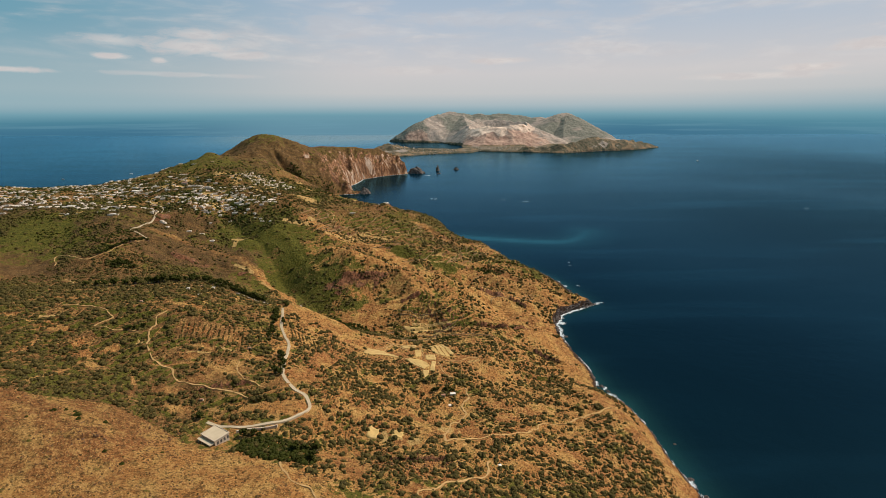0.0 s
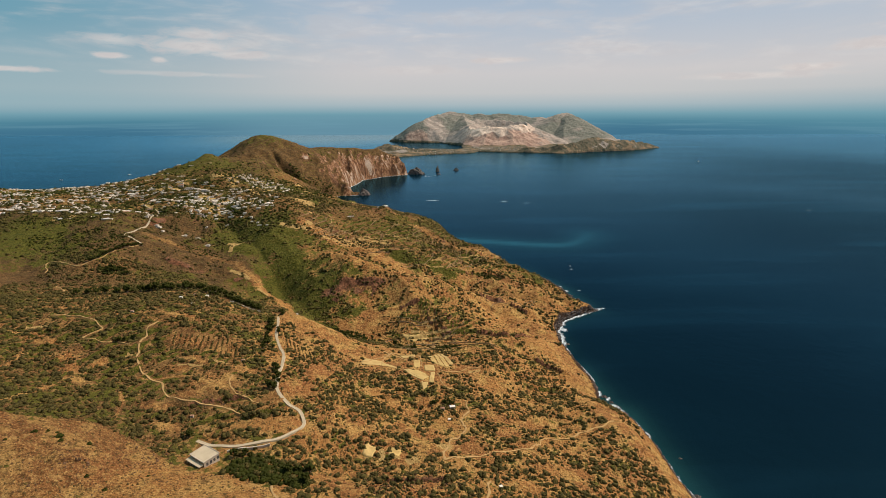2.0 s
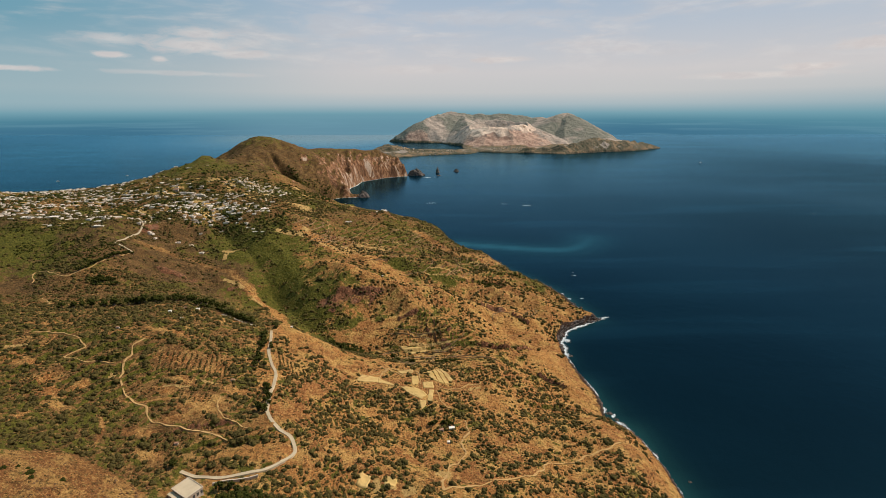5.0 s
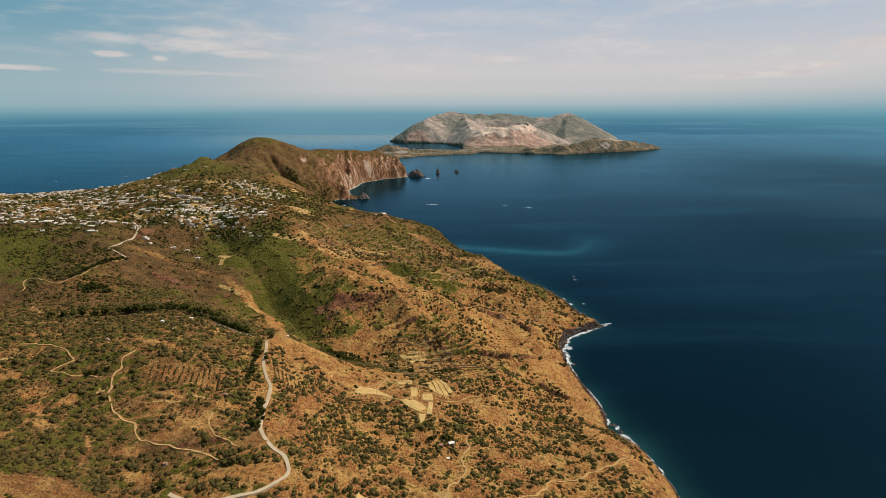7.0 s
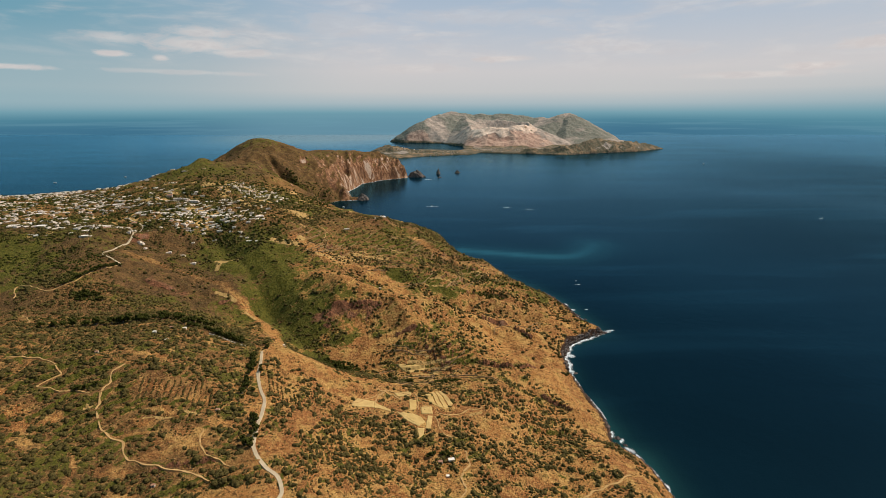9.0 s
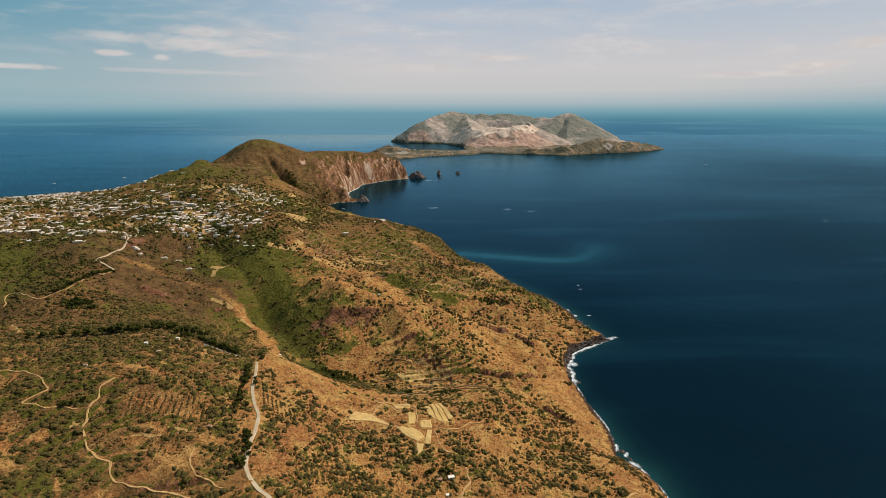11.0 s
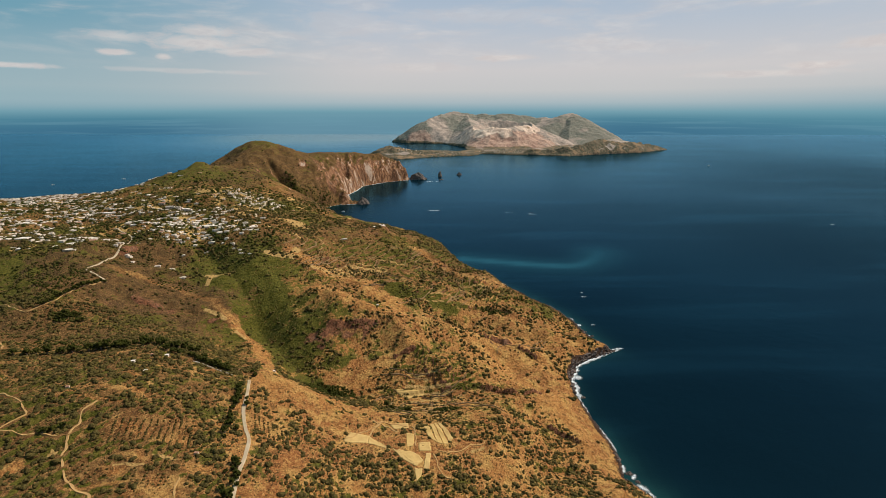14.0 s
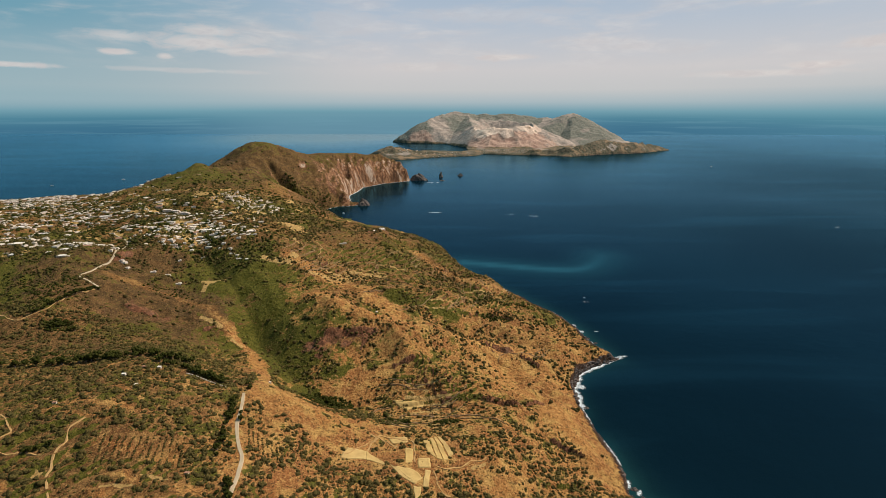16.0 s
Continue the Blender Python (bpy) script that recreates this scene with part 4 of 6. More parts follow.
# ---- roads and tracks: ribbons laid on the ground ----
def ribbon(name, points, width, material, label, category, lift=0.35, rough_edge=0.1, level=True):
    c = curve_points(points, 1.6)
    c[1:-1] += np.array([[noise.noise(Vector((x * 0.13, y * 0.13, 3))), noise.noise(Vector((x * 0.13, y * 0.13, 9)))] for x, y in c[1:-1]]) * 5.0 * rough_edge
    t = np.gradient(c, axis=0)
    t /= np.linalg.norm(t, axis=1)[:, None] + 1e-9
    side = np.stack([t[:, 1], -t[:, 0]], -1)
    bm, rows = bmesh.new(), []
    heights = np.array([max(ground_z(*(p + s * width * f)) for f in (-0.5, 0, 0.5)) for p, s in zip(c, side)])
    ends = np.pad(heights, 2, mode="edge")
    heights = np.maximum(heights - 0.25, sum(ends[k:k + len(heights)] for k in range(5)) / 5)
    for k, (p, s) in enumerate(zip(c, side)):
        w = width / 2 * (1 + rough_edge * (RNG.random() - 0.5) * 2)
        spots = [p + s * w * f for f in (-1, -0.4, 0.4, 1)]
        zs = [heights[k] + lift] * 4
        row = [bm.verts.new((q[0], q[1], z)) for q, z in zip(spots, zs)]
        row = [bm.verts.new((spots[0][0] - s[0] * 0.2, spots[0][1] - s[1] * 0.2, zs[0] - 1.2))] + row + [bm.verts.new((spots[3][0] + s[0] * 0.2, spots[3][1] + s[1] * 0.2, zs[3] - 1.2))]
        rows.append(row)
    for a, b in zip(rows, rows[1:]):
        for k in range(5):
            bm.faces.new((a[k], a[k + 1], b[k + 1], b[k]))
    bmesh.ops.recalc_face_normals(bm, faces=bm.faces[:])
    ob = part(name, bm, material)
    return tagged(ob, label, category, kind="structure")


MAIN_ROAD = [(-120, 326), (-116, 314), (-111, 296), (-104, 281), (-99, 273), (-95, 259), (-92, 241), (-87, 229), (-79, 221), (-72, 216), (-68, 209), (-69, 203), (-74, 197), (-79, 193), (-86, 190), (-93, 188), (-101, 189), (-112, 192)]
ribbon("road", MAIN_ROAD, 1.6, CONCRETE, "pale concrete country road winding down the slope", "road")
ribbon("road", [(-286, 441), (-303, 445), (-307, 462), (-310, 484), (-313, 502), (-319, 522), (-327, 542), (-340, 556), (-356, 566)], 1.2, CONCRETE, "pale lane climbing to the village", "road")
ribbon("road", [(-227, 623), (-236, 648), (-252, 701), (-268, 762), (-275, 795)], 2.2, CONCRETE, "pale lane between the village fields", "road")
TRACKS = [
    [(-10, 150), (-2, 159), (7, 165), (16, 170), (20, 177), (22, 184)],
    [(14, 267), (15, 256), (10, 246), (14, 236), (6, 222), (2, 209), (1, 199)],
    [(1, 199), (13, 203), (28, 212), (45, 220), (57, 233), (72, 241), (88, 249), (99, 255), (106, 260)],
    [(-173, 273), (-173, 263), (-172, 253), (-168, 244), (-159, 231), (-148, 227), (-141, 219), (-132, 215), (-113, 215), (-100, 211)],
    [(-236, 270), (-220, 274), (-207, 267), (-197, 261), (-199, 253), (-199, 248), (-190, 248), (-176, 250)],
    [(-66, 158), (-62, 152), (-54, 145), (-47, 140), (-38, 130)],
    [(-137, 566), (-137, 580), (-143, 602), (-153, 604)],
    [(-324, 374), (-336, 391), (-325, 391), (-306, 382), (-298, 388), (-292, 400), (-290, 413), (-286, 441)],
    [(-296, 349), (-287, 342), (-277, 333)],
    [(-55, 299), (-44, 313), (-36, 325), (-20, 321)],
    [(-116, 240), (-109, 225), (-100, 222), (-92, 219)],
    [(60, 560), (68, 578), (60, 600), (45, 610)],
    [(-43, 305), (-40, 322), (-43, 324), (-35, 321), (-26, 314)],
    [(-18, 321), (-15, 311), (-14, 297)],
    [(6, 276), (-1, 282), (-4, 292)],
    [(-3, 296), (7, 296), (17, 302), (27, 307)],
]
for k, spots in enumerate(TRACKS):
    ribbon("track", spots, (0.75, 0.6, 0.55)[k % 3] if k > 2 else 0.95, DIRT, "pale dusty footpath worn through the scrub", "path", 0.3, 0.5)

STUBBLE = plain_material("mown_straw_field", (0.54, 0.345, 0.115, 1), (0.44, 0.27, 0.085, 1), 7.0, 0.95, 0.5)


def mown_field(corners, label="pale mown straw field on an old terrace"):
    """A four-cornered field laid on the slope, with a low bank round it."""
    (ax, ay), (bx, by), (cx, cy), (dx, dy) = corners
    n = max(3, int(max(math.hypot(bx - ax, by - ay), math.hypot(dx - ax, dy - ay)) / 1.1))
    bm, grid = bmesh.new(), []
    for i in range(-1, n + 2):
        row = []
        for j in range(-1, n + 2):
            u, v = min(max(i / n, 0), 1), min(max(j / n, 0), 1)
            x = (ax * (1 - u) + bx * u) * (1 - v) + (dx * (1 - u) + cx * u) * v
            y = (ay * (1 - u) + by * u) * (1 - v) + (dy * (1 - u) + cy * u) * v
            x, y = x + 0.45 * noise.noise(Vector((x * 0.4, y * 0.4, 1))), y + 0.45 * noise.noise(Vector((x * 0.4, y * 0.4, 7)))
            bank = i in (-1, n + 1) or j in (-1, n + 1)
            row.append(bm.verts.new((x, y, ground_z(x, y) + (-0.7 if bank else 0.22))))
        grid.append(row)
    for p, q in zip(grid, grid[1:]):
        for k in range(n + 2):
            bm.faces.new((p[k], q[k], q[k + 1], p[k + 1]))
    bmesh.ops.recalc_face_normals(bm, faces=bm.faces[:])
    for f in bm.faces:
        f.smooth = True
    tagged(part("field", bm, STUBBLE), label, "field", kind="structure")


MOWN = [
    [(-56, 296), (-42, 298), (-43, 307), (-54, 307)], [(-42, 298), (-28, 292), (-38, 302), (-43, 307)], [(-28, 294), (-21, 289), (-13, 281), (-22, 286)], [(-25, 292), (-14, 291), (-9, 286), (-13, 281)],
    [(-33, 325), (-21, 327), (-20, 319), (-29, 318)], [(-21, 313), (-16, 311), (-15.5, 297), (-19, 295)], [(-11, 322), (-7.4, 321), (-2, 302), (-7, 308)], [(-7, 325), (-5, 325), (1.6, 301), (-1.6, 302)],
    [(-4.4, 326), (-2.6, 326), (5, 302), (2.2, 301)], [(-2, 326), (0, 326), (8, 308), (5.6, 304)], [(-8, 292), (-5, 292), (-6, 280), (-9, 280)], [(-14, 280), (-9.5, 279.5), (-10, 274), (-12, 271)],
    [(-38, 197), (-33, 196), (-32, 203), (-37, 205)], [(-26, 198), (-21, 197), (-20, 203), (-25, 205)],
]
for corners in MOWN + [[(-13, 301), (-6, 302), (-5, 294), (-12, 293)], [(-36, 377), (-13, 379), (-14, 375), (-26, 370)]]:
    mown_field(corners)

# ---- scrub: lumps of leaves scattered over the slopes ----
def lump_templates(count, level, seed, squash=0.75, jag=0.35):
    out = []
    for k in range(count):
        bm = bmesh.new()
        bmesh.ops.create_icosphere(bm, subdivisions=level, radius=1.0)
        for v in bm.verts:
            q = v.co.normalized()
            v.co = q * (1 + jag * noise.noise(q * 1.7 + Vector((seed + k * 3.1, 0, 0))) + jag * 0.7 * noise.noise(q * 4.1 + Vector((0, seed + k * 5.3, 0))))
            v.co.z = v.co.z * squash + 0.3
            v.co.z = max(v.co.z, -0.25)
        bm.verts.ensure_lookup_table()
        out.append((np.array([v.co[:] for v in bm.verts]), np.array([[v.index for v in f.verts] for f in bm.faces])))
        bm.free()
    return out


LUMPS, PEBBLES = lump_templates(8, 2, 1, 0.75, 0.6), lump_templates(9, 1, 9, 0.8, 0.75)


def tuft_templates(count, seed):
    """Small jagged domes of eight faces."""
    out = []
    r = np.random.RandomState(seed)
    for k in range(count):
        a = np.arange(5) * 1.2566 + r.uniform(0, 0.5, 5)
        ring = np.stack([np.cos(a) * r.uniform(0.8, 1.2, 5), np.sin(a) * r.uniform(0.8, 1.2, 5), r.uniform(-0.1, 0.35, 5)], -1)
        foot = ring * 0.9 - (0, 0, 0.6)
        co = np.concatenate([ring, foot, [(r.uniform(-0.3, 0.3), r.uniform(-0.3, 0.3), 1.1)]])
        tri = [(j, (j + 1) % 5, 10) for j in range(5)] + [(j, 5 + j, (j + 1) % 5) for j in range(5)] + [((j + 1) % 5, 5 + j, 5 + (j + 1) % 5) for j in range(5)]
        out.append((co, np.array(tri)))
    return out


TUFTS = tuft_templates(6, 17)
MIXED = PEBBLES[:]


def scatter(spots, templates):
    """Arrays of vertices and triangles: spots of x, y, z, size."""
    co, faces, base = [], [], 0
    for x, y, z, s in spots:
        v, f = RNG.choice(templates if s > 0.75 or templates is not MIXED else TUFTS)
        a = RNG.random() * 6.283
        c, sn = math.cos(a) * s, math.sin(a) * s
        k = s * (0.8 + 0.5 * RNG.random())
        co.append(np.stack([v[:, 0] * c - v[:, 1] * sn + x, v[:, 0] * sn + v[:, 1] * c + y, v[:, 2] * k + z], -1))
        faces.append(f + base)
        base += len(v)
    return np.concatenate(co), np.concatenate(faces)


def grown(count, x0, x1, y0, y1, density, seed):
    """Random places where density (0 to 1) lets plants grow."""
    r = np.random.RandomState(seed)
    x, y = r.uniform(x0, x1, count), r.uniform(y0, y1, count)
    keep = (r.uniform(0, 1, count) < density(x, y)) & (shore_distance(COAST, x, y) > 4)
    return [(a, b) for a, b in zip(x[keep], y[keep]) if clear(a, b)]


ROAD_POINTS = [curve_points(MAIN_ROAD, 1.5)] + [curve_points(t, 1.5) for t in TRACKS]
BLOCKED = set()
for line in ROAD_POINTS:
    for px, py in line:
        for dx in (-1.2, 0, 1.2):
            for dy in (-1.2, 0, 1.2):
                BLOCKED.add((int((px + dx) // 1.5), int((py + dy) // 1.5)))


def in_field(x, y):
    for corners in MOWN:
        turns = [(bx - ax) * (y - ay) - (by - ay) * (x - ax) for (ax, ay), (bx, by) in zip(corners, corners[1:] + corners[:1])]
        if min(turns) > 0 or max(turns) < 0:
            return True
    return False


def clear(x, y):
    return (int(x // 1.5), int(y // 1.5)) not in BLOCKED and not (-112 < x < -90 and 166 < y < 192) and not in_field(x, y)


def near_scrub(x, y):
    return shrub_cover(x, y) * smooth(130, 160, y)


def far_scrub(x, y):
    green = patches(GREEN, x, y)
    c = (0.14 + 1.6 * np.clip(fbm(x, y, 50, 4, 61) * 1.5 + 2.0 * fbm(x, y, 12, 3, 62) - 0.12, 0, 1)) * (1 - 0.6 * green)
    return c * (1 - 0.85 * bare_ground(x, y)) * (1 - patches(STRAW, x, y))


def spread_out(step, x0, x1, y0, y1, density, seed):
    """Like grown, but one plant at most in each square of a jittered grid."""
    r = np.random.RandomState(seed)
    x, y = np.meshgrid(np.arange(x0, x1, step), np.arange(y0, y1, step))
    x = (x + r.uniform(-0.7, 0.7, x.shape) * step).ravel()
    y = (y + r.uniform(-0.7, 0.7, y.shape) * step).ravel()
    keep = (r.uniform(0, 1, x.shape) < density(x, y)) & (shore_distance(COAST, x, y) > 4) & (x > -1.06 * y - 20)
    return [(a, b) for a, b in zip(x[keep], y[keep]) if clear(a, b)]


def orchard(ax, ay, bx, by, cx, cy, rows, count, miss=0.15):
    """Planted rows: first corner, the end of the first row, the corner of the last row."""
    out = []
    for i in range(rows):
        for j in range(count):
            u, v = i / (rows - 1), j / (count - 1)
            if RNG.random() > miss:
                out.append((ax + (bx - ax) * v + (cx - ax) * u + RNG.uniform(-0.2, 0.2), ay + (by - ay) * v + (cy - ay) * u + RNG.uniform(-0.2, 0.2)))
    return out


def build_scrub():
    spots = []
    for x, y in spread_out(2.05, -330, -60, 146, 405, near_scrub, 3) + spread_out(1.85, -60, 125, 146, 405, near_scrub, 13):
        s = (0.42 + 1.05 * RNG.random() ** 2.2) * (1.06 if x < -60 else 1.0)
        z = ground_z(x, y)
        spots.append((x, y, z - 0.1, s))
        for k in range(1 + (s > 0.8) + (s > 1.05)):
            a = RNG.random() * 6.283
            q = s * RNG.uniform(0.55, 1.0)
            spots.append((x + math.cos(a) * q, y + math.sin(a) * q, z - 0.1, s * RNG.uniform(0.45, 0.8)))
    for plot in ((-158, 264, -155, 252, -142, 270, 7, 11), (-140, 272, -135, 256, -122, 276, 8, 14), (-135, 240, -134, 234, -121, 241, 7, 4), (-233, 262, -231, 256, -217, 267, 8, 4), (-104, 294, -99, 282, -86, 290, 8, 9), (-158, 240, -160, 233, -150, 238, 4, 5), (-200, 240, -205, 228, -188, 236, 6, 6), (-60, 300, -52, 288, -40, 290, 6, 5)):
        spots += [(x, y, ground_z(x, y) - 0.05, 0.5 + 0.25 * RNG.random()) for x, y in orchard(*plot)]
    co, f = scatter(spots, PEBBLES)
    tagged(raw_mesh("scrub", co, f, SCRUB, True), "dark olive scrub bushes scattered over the dry slope", "scrub", kind="stuff")
    small = [(x, y, ground_z(x, y), 0.16 + 0.25 * RNG.random()) for x, y in spread_out(2.7, -330, 125, 125, 430, lambda x, y: np.where(shore_distance(HILL, x, y) > 0, 0.22, 0.3 + 0.5 * near_scrub(x, y)), 4)]
    co, f = scatter(small, TUFTS)
    tagged(raw_mesh("low_scrub", co, f, SCRUB), "low dark green tufts between the bushes", "scrub", kind="stuff")
    dry = [(x, y, ground_z(x, y), 0.16 + 0.38 * RNG.random() ** 2) for x, y in spread_out(1.9, -330, 150, 105, 480, lambda x, y: np.where(shore_distance(HILL, x, y) > 0, 0.8, 0.3 * smooth(560, 330, y)), 5)]
    co, f = scatter(dry, TUFTS)
    tagged(raw_mesh("dry_grass_tufts", co, f, DRY), "dry brown tufts of grass and thorn", "dry scrub", kind="stuff")
    back = [(x, y, ground_z(x, y) - 0.1, 0.42 + 1.4 * RNG.random() ** 3) for x, y in grown(95000, -560, 150, 390, 800, far_scrub, 6)]
    co, f = scatter(back, MIXED)
    tagged(raw_mesh("upland_scrub", co, f, SCRUB, True), "green scrub on the upper slopes and in the gullies", "scrub", kind="stuff")
    hill = [(x, y, ground_z(x, y) - 0.2, 0.7 + 1.9 * RNG.random() ** 3) for x, y in grown(60000, -1250, -150, 530, 1500, lambda x, y: (0.16 + 0.75 * np.clip(fbm(x, y, 60, 4, 67) * 2.0, 0, 1)) * (1 - 0.85 * smooth(900, 1150, y)) + 0.6 * np.clip(village_density(x, y), 0, 1), 8)]
    co, f = scatter(hill, MIXED)
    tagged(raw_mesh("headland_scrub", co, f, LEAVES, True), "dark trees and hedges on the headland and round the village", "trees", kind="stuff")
    dark = []
    for cx, cy, rx, ry, n in ((-82, 370, 19, 7, 620), (-275, 382, 12, 6, 260), (-30, 352, 9, 3, 90), (-160, 343, 26, 4, 170), (-215, 335, 26, 5, 150), (52, 508, 14, 5, 160), (5, 350, 10, 3, 90), (-250, 345, 30, 5, 120), (-340, 430, 42, 22, 420), (-385, 472, 42, 14, 320), (-305, 418, 10, 26, 160), (-425, 505, 50, 14, 260), (-250, 475, 22, 10, 90), (-215, 515, 30, 8, 60), (-5, 590, 16, 6, 120), (55, 540, 14, 6, 110), (85, 545, 10, 5, 60), (-75, 650, 14, 6, 90), (30, 610, 16, 4, 90), (98, 520, 12, 4, 60)):
        for k in range(n):
            q, a = RNG.random() ** 0.6, RNG.random() * 6.283
            x, y = cx + rx * q * math.cos(a), cy + ry * q * math.sin(a)
            dark.append((x, y, ground_z(x, y), 0.35 + 0.9 * RNG.random() ** 2))
    co, f = scatter(dark, PEBBLES)
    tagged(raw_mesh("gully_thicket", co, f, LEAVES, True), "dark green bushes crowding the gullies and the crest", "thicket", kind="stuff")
    rows = []
    for k in range(12):
        y = 344.2 + 4.3 * k
        rows += [(x, y + 0.09 * (x + 12), ground_z(x, y), 0.3 + 0.7 * RNG.random() ** 2) for x in np.arange(-42, 22, 1.5) + RNG.random() * 2 if RNG.random() < 0.42]
    for k in range(9):
        y = 526.6 + 5.2 * k
        rows += [(x, y + 0.2 * (x + 110), ground_z(x, y + 0.2 * (x + 110)), 0.5 + 0.7 * RNG.random() ** 2) for x in np.arange(-150, -70, 2.0) + RNG.random() * 2 if RNG.random() < 0.5]
    co, f = scatter(rows, PEBBLES)
    tagged(raw_mesh("terrace_bushes", co, f, SCRUB), "olive bushes along the old terrace walls", "scrub", kind="stuff")
    gardens = [(x, y, ground_z(x, y) - 0.1, 0.7 + 1.3 * RNG.random() ** 2) for x, y in grown(15000, -720, -170, 500, 980, lambda x, y: (0.12 + 0.9 * np.clip(fbm(x, y, 30, 4, 68) * 2.4, 0, 1)) * (1 - patches(GREEN, x, y)) * smooth(505, 550, y), 12)]
    co, f = scatter(gardens, PEBBLES)
    tagged(raw_mesh("garden_trees", co, f, LEAVES), "dark garden trees and hedges between the village houses", "trees", kind="stuff")
    # dark bushes standing in for the shadow in the headland's ravine
    shadow_bushes = []
    for line, n in ((RAVINE[1:4], 420), (SIDE_GULLY, 260)):
        for k in range(n):
            j, f = RNG.randrange(len(line) - 1), RNG.random()
            x = line[j][0] + (line[j + 1][0] - line[j][0]) * f + RNG.uniform(-12, 16)
            y = line[j][1] + (line[j + 1][1] - line[j][1]) * f + RNG.uniform(-8, 34)
            shadow_bushes.append((x, y, ground_z(x, y) - 0.3, 1.0 + 2.2 * RNG.random() ** 2))
    co, f = scatter(shadow_bushes, PEBBLES)
    tagged(raw_mesh("ravine_wood", co, f, LEAVES, True), "dark bushes added in the headland's ravine for its shadow", "trees", kind="stuff")
    # the thicket in the hollow below the building
    r = np.random.RandomState(9)
    x, y = r.uniform(-97, -52, 1900), r.uniform(154, 188, 1900)
    u, v = (x + 73) / 19, (y - 170 + 0.25 * (x + 73)) / 9.5
    inside = u * u + v * v + 0.5 * fbm(x, y, 9, 3, 63) + 0.9 * np.clip(fbm(x, y, 14, 3, 64), 0, 1) < 1
    thick = [(a, b, ground_z(a, b) + 0.1, 0.4 + 0.9 * q) for a, b, q in zip(x[inside], y[inside], r.uniform(0, 1, inside.sum()) ** 2) if clear(a, b)]
    co, f = scatter(thick, PEBBLES + LUMPS[:2])
    tagged(raw_mesh("thicket", co, f, LEAVES, True), "dense dark green thicket in the hollow below the road", "thicket", kind="stuff")


def village_density(x, y):
    v = patches([(-295, 590, 55, 38), (-395, 515, 70, 26), (-440, 632, 70, 28), (-335, 645, 70, 34), (-245, 583, 40, 20), (-290, 740, 32, 40), (-510, 600, 60, 45), (-600, 745, 90, 80), (-720, 880, 70, 70), (-390, 690, 60, 28), (-480, 555, 80, 50), (-560, 650, 70, 60), (-445, 545, 45, 30), (-500, 660, 60, 45), (-640, 820, 70, 60)], x, y)
    return v * (0.45 + 0.9 * fbm(x, y, 45, 3, 71))


build_scrub()


def build_rubble():
    spots, r = [], random.Random(41)
    lines = [(w, *line) for w, *line in RUBBLE] + [(3, (-141, 153), (-132, 157)), (2, (-142, 141), (-136, 143)), (6, (-126, 176), (-112, 172)), (4, (31, 380), (56, 368)), (4, (34, 459), (62, 458))]
    for w, *line in lines:
        for (ax, ay), (bx, by) in zip(line, line[1:]):
            for k in range(int(math.hypot(bx - ax, by - ay) * w * 0.6)):
                f = r.random()
                x, y = ax + (bx - ax) * f + r.gauss(0, w * 0.6), ay + (by - ay) * f + r.gauss(0, w * 0.6)
                spots.append((x, y, ground_z(x, y), 0.15 + 0.55 * r.random() ** 2))
    for k in range(4500):
        x, y = r.uniform(-260, 120), r.uniform(112, 300)
        if shore_distance(COAST, np.array(x), np.array(y)) > 3 and clear(x, y):
            spots.append((x, y, ground_z(x, y), 0.1 + 0.28 * r.random() ** 2))
    for k in range(9000):
        x, y = r.uniform(-260, -40), r.uniform(95, 190)
        if shore_distance(HILL, np.array(x), np.array(y)) > 0 and fbm(np.array(x), np.array(y), 14, 3, 44) > -0.15:
            spots.append((x, y, ground_z(x, y), 0.10 + 0.30 * r.random() ** 3))
    co, f = scatter(spots, TUFTS)
    tagged(raw_mesh("rubble", co, f, RUBBLE_STONE), "rust-brown lava rubble lying on the slopes", "rubble", kind="stuff")


build_rubble()


# ---- single trees ----
def make_tree(height, spread, seed):
    r = random.Random(seed)
    tree = new("tree")
    bm = bmesh.new()
    bmesh.ops.create_cone(bm, segments=7, radius1=0.09 * height, radius2=0.035 * height, depth=height * 0.6, cap_ends=True, matrix=Matrix.Translation((0, 0, height * 0.28)))
    for k in range(4):
        a = k * 1.57 + r.random()
        way = Vector((math.cos(a), math.sin(a), 1.1)).normalized()
        m = Matrix.Translation((0, 0, height * 0.42)) @ way.to_track_quat("Z", "Y").to_matrix().to_4x4() @ Matrix.Translation((0, 0, height * 0.2))
        bmesh.ops.create_cone(bm, segments=5, radius1=0.035 * height, radius2=0.012 * height, depth=height * 0.4, cap_ends=True, matrix=m)
    part("trunk", bm, BARK, tree, "short grey-brown trunk and limbs")
    spots = []
    for k in range(34):
        a, q = r.random() * 6.283, r.random() ** 0.6
        up = height * (0.38 + 0.5 * r.random())
        reach = spread * q * math.sqrt(max(0.05, 1 - ((up / height - 0.6) / 0.45) ** 2))
        spots.append((math.cos(a) * reach, math.sin(a) * reach, up, height * (0.10 + 0.10 * r.random())))
    co, f = scatter(spots, PEBBLES)
    crown = raw_mesh("crown", co, f, LEAVES, True)
    crown.parent = tree
    return tagged(tree, "dark green broad tree among dry scrub", "tree", "trees on the slope")


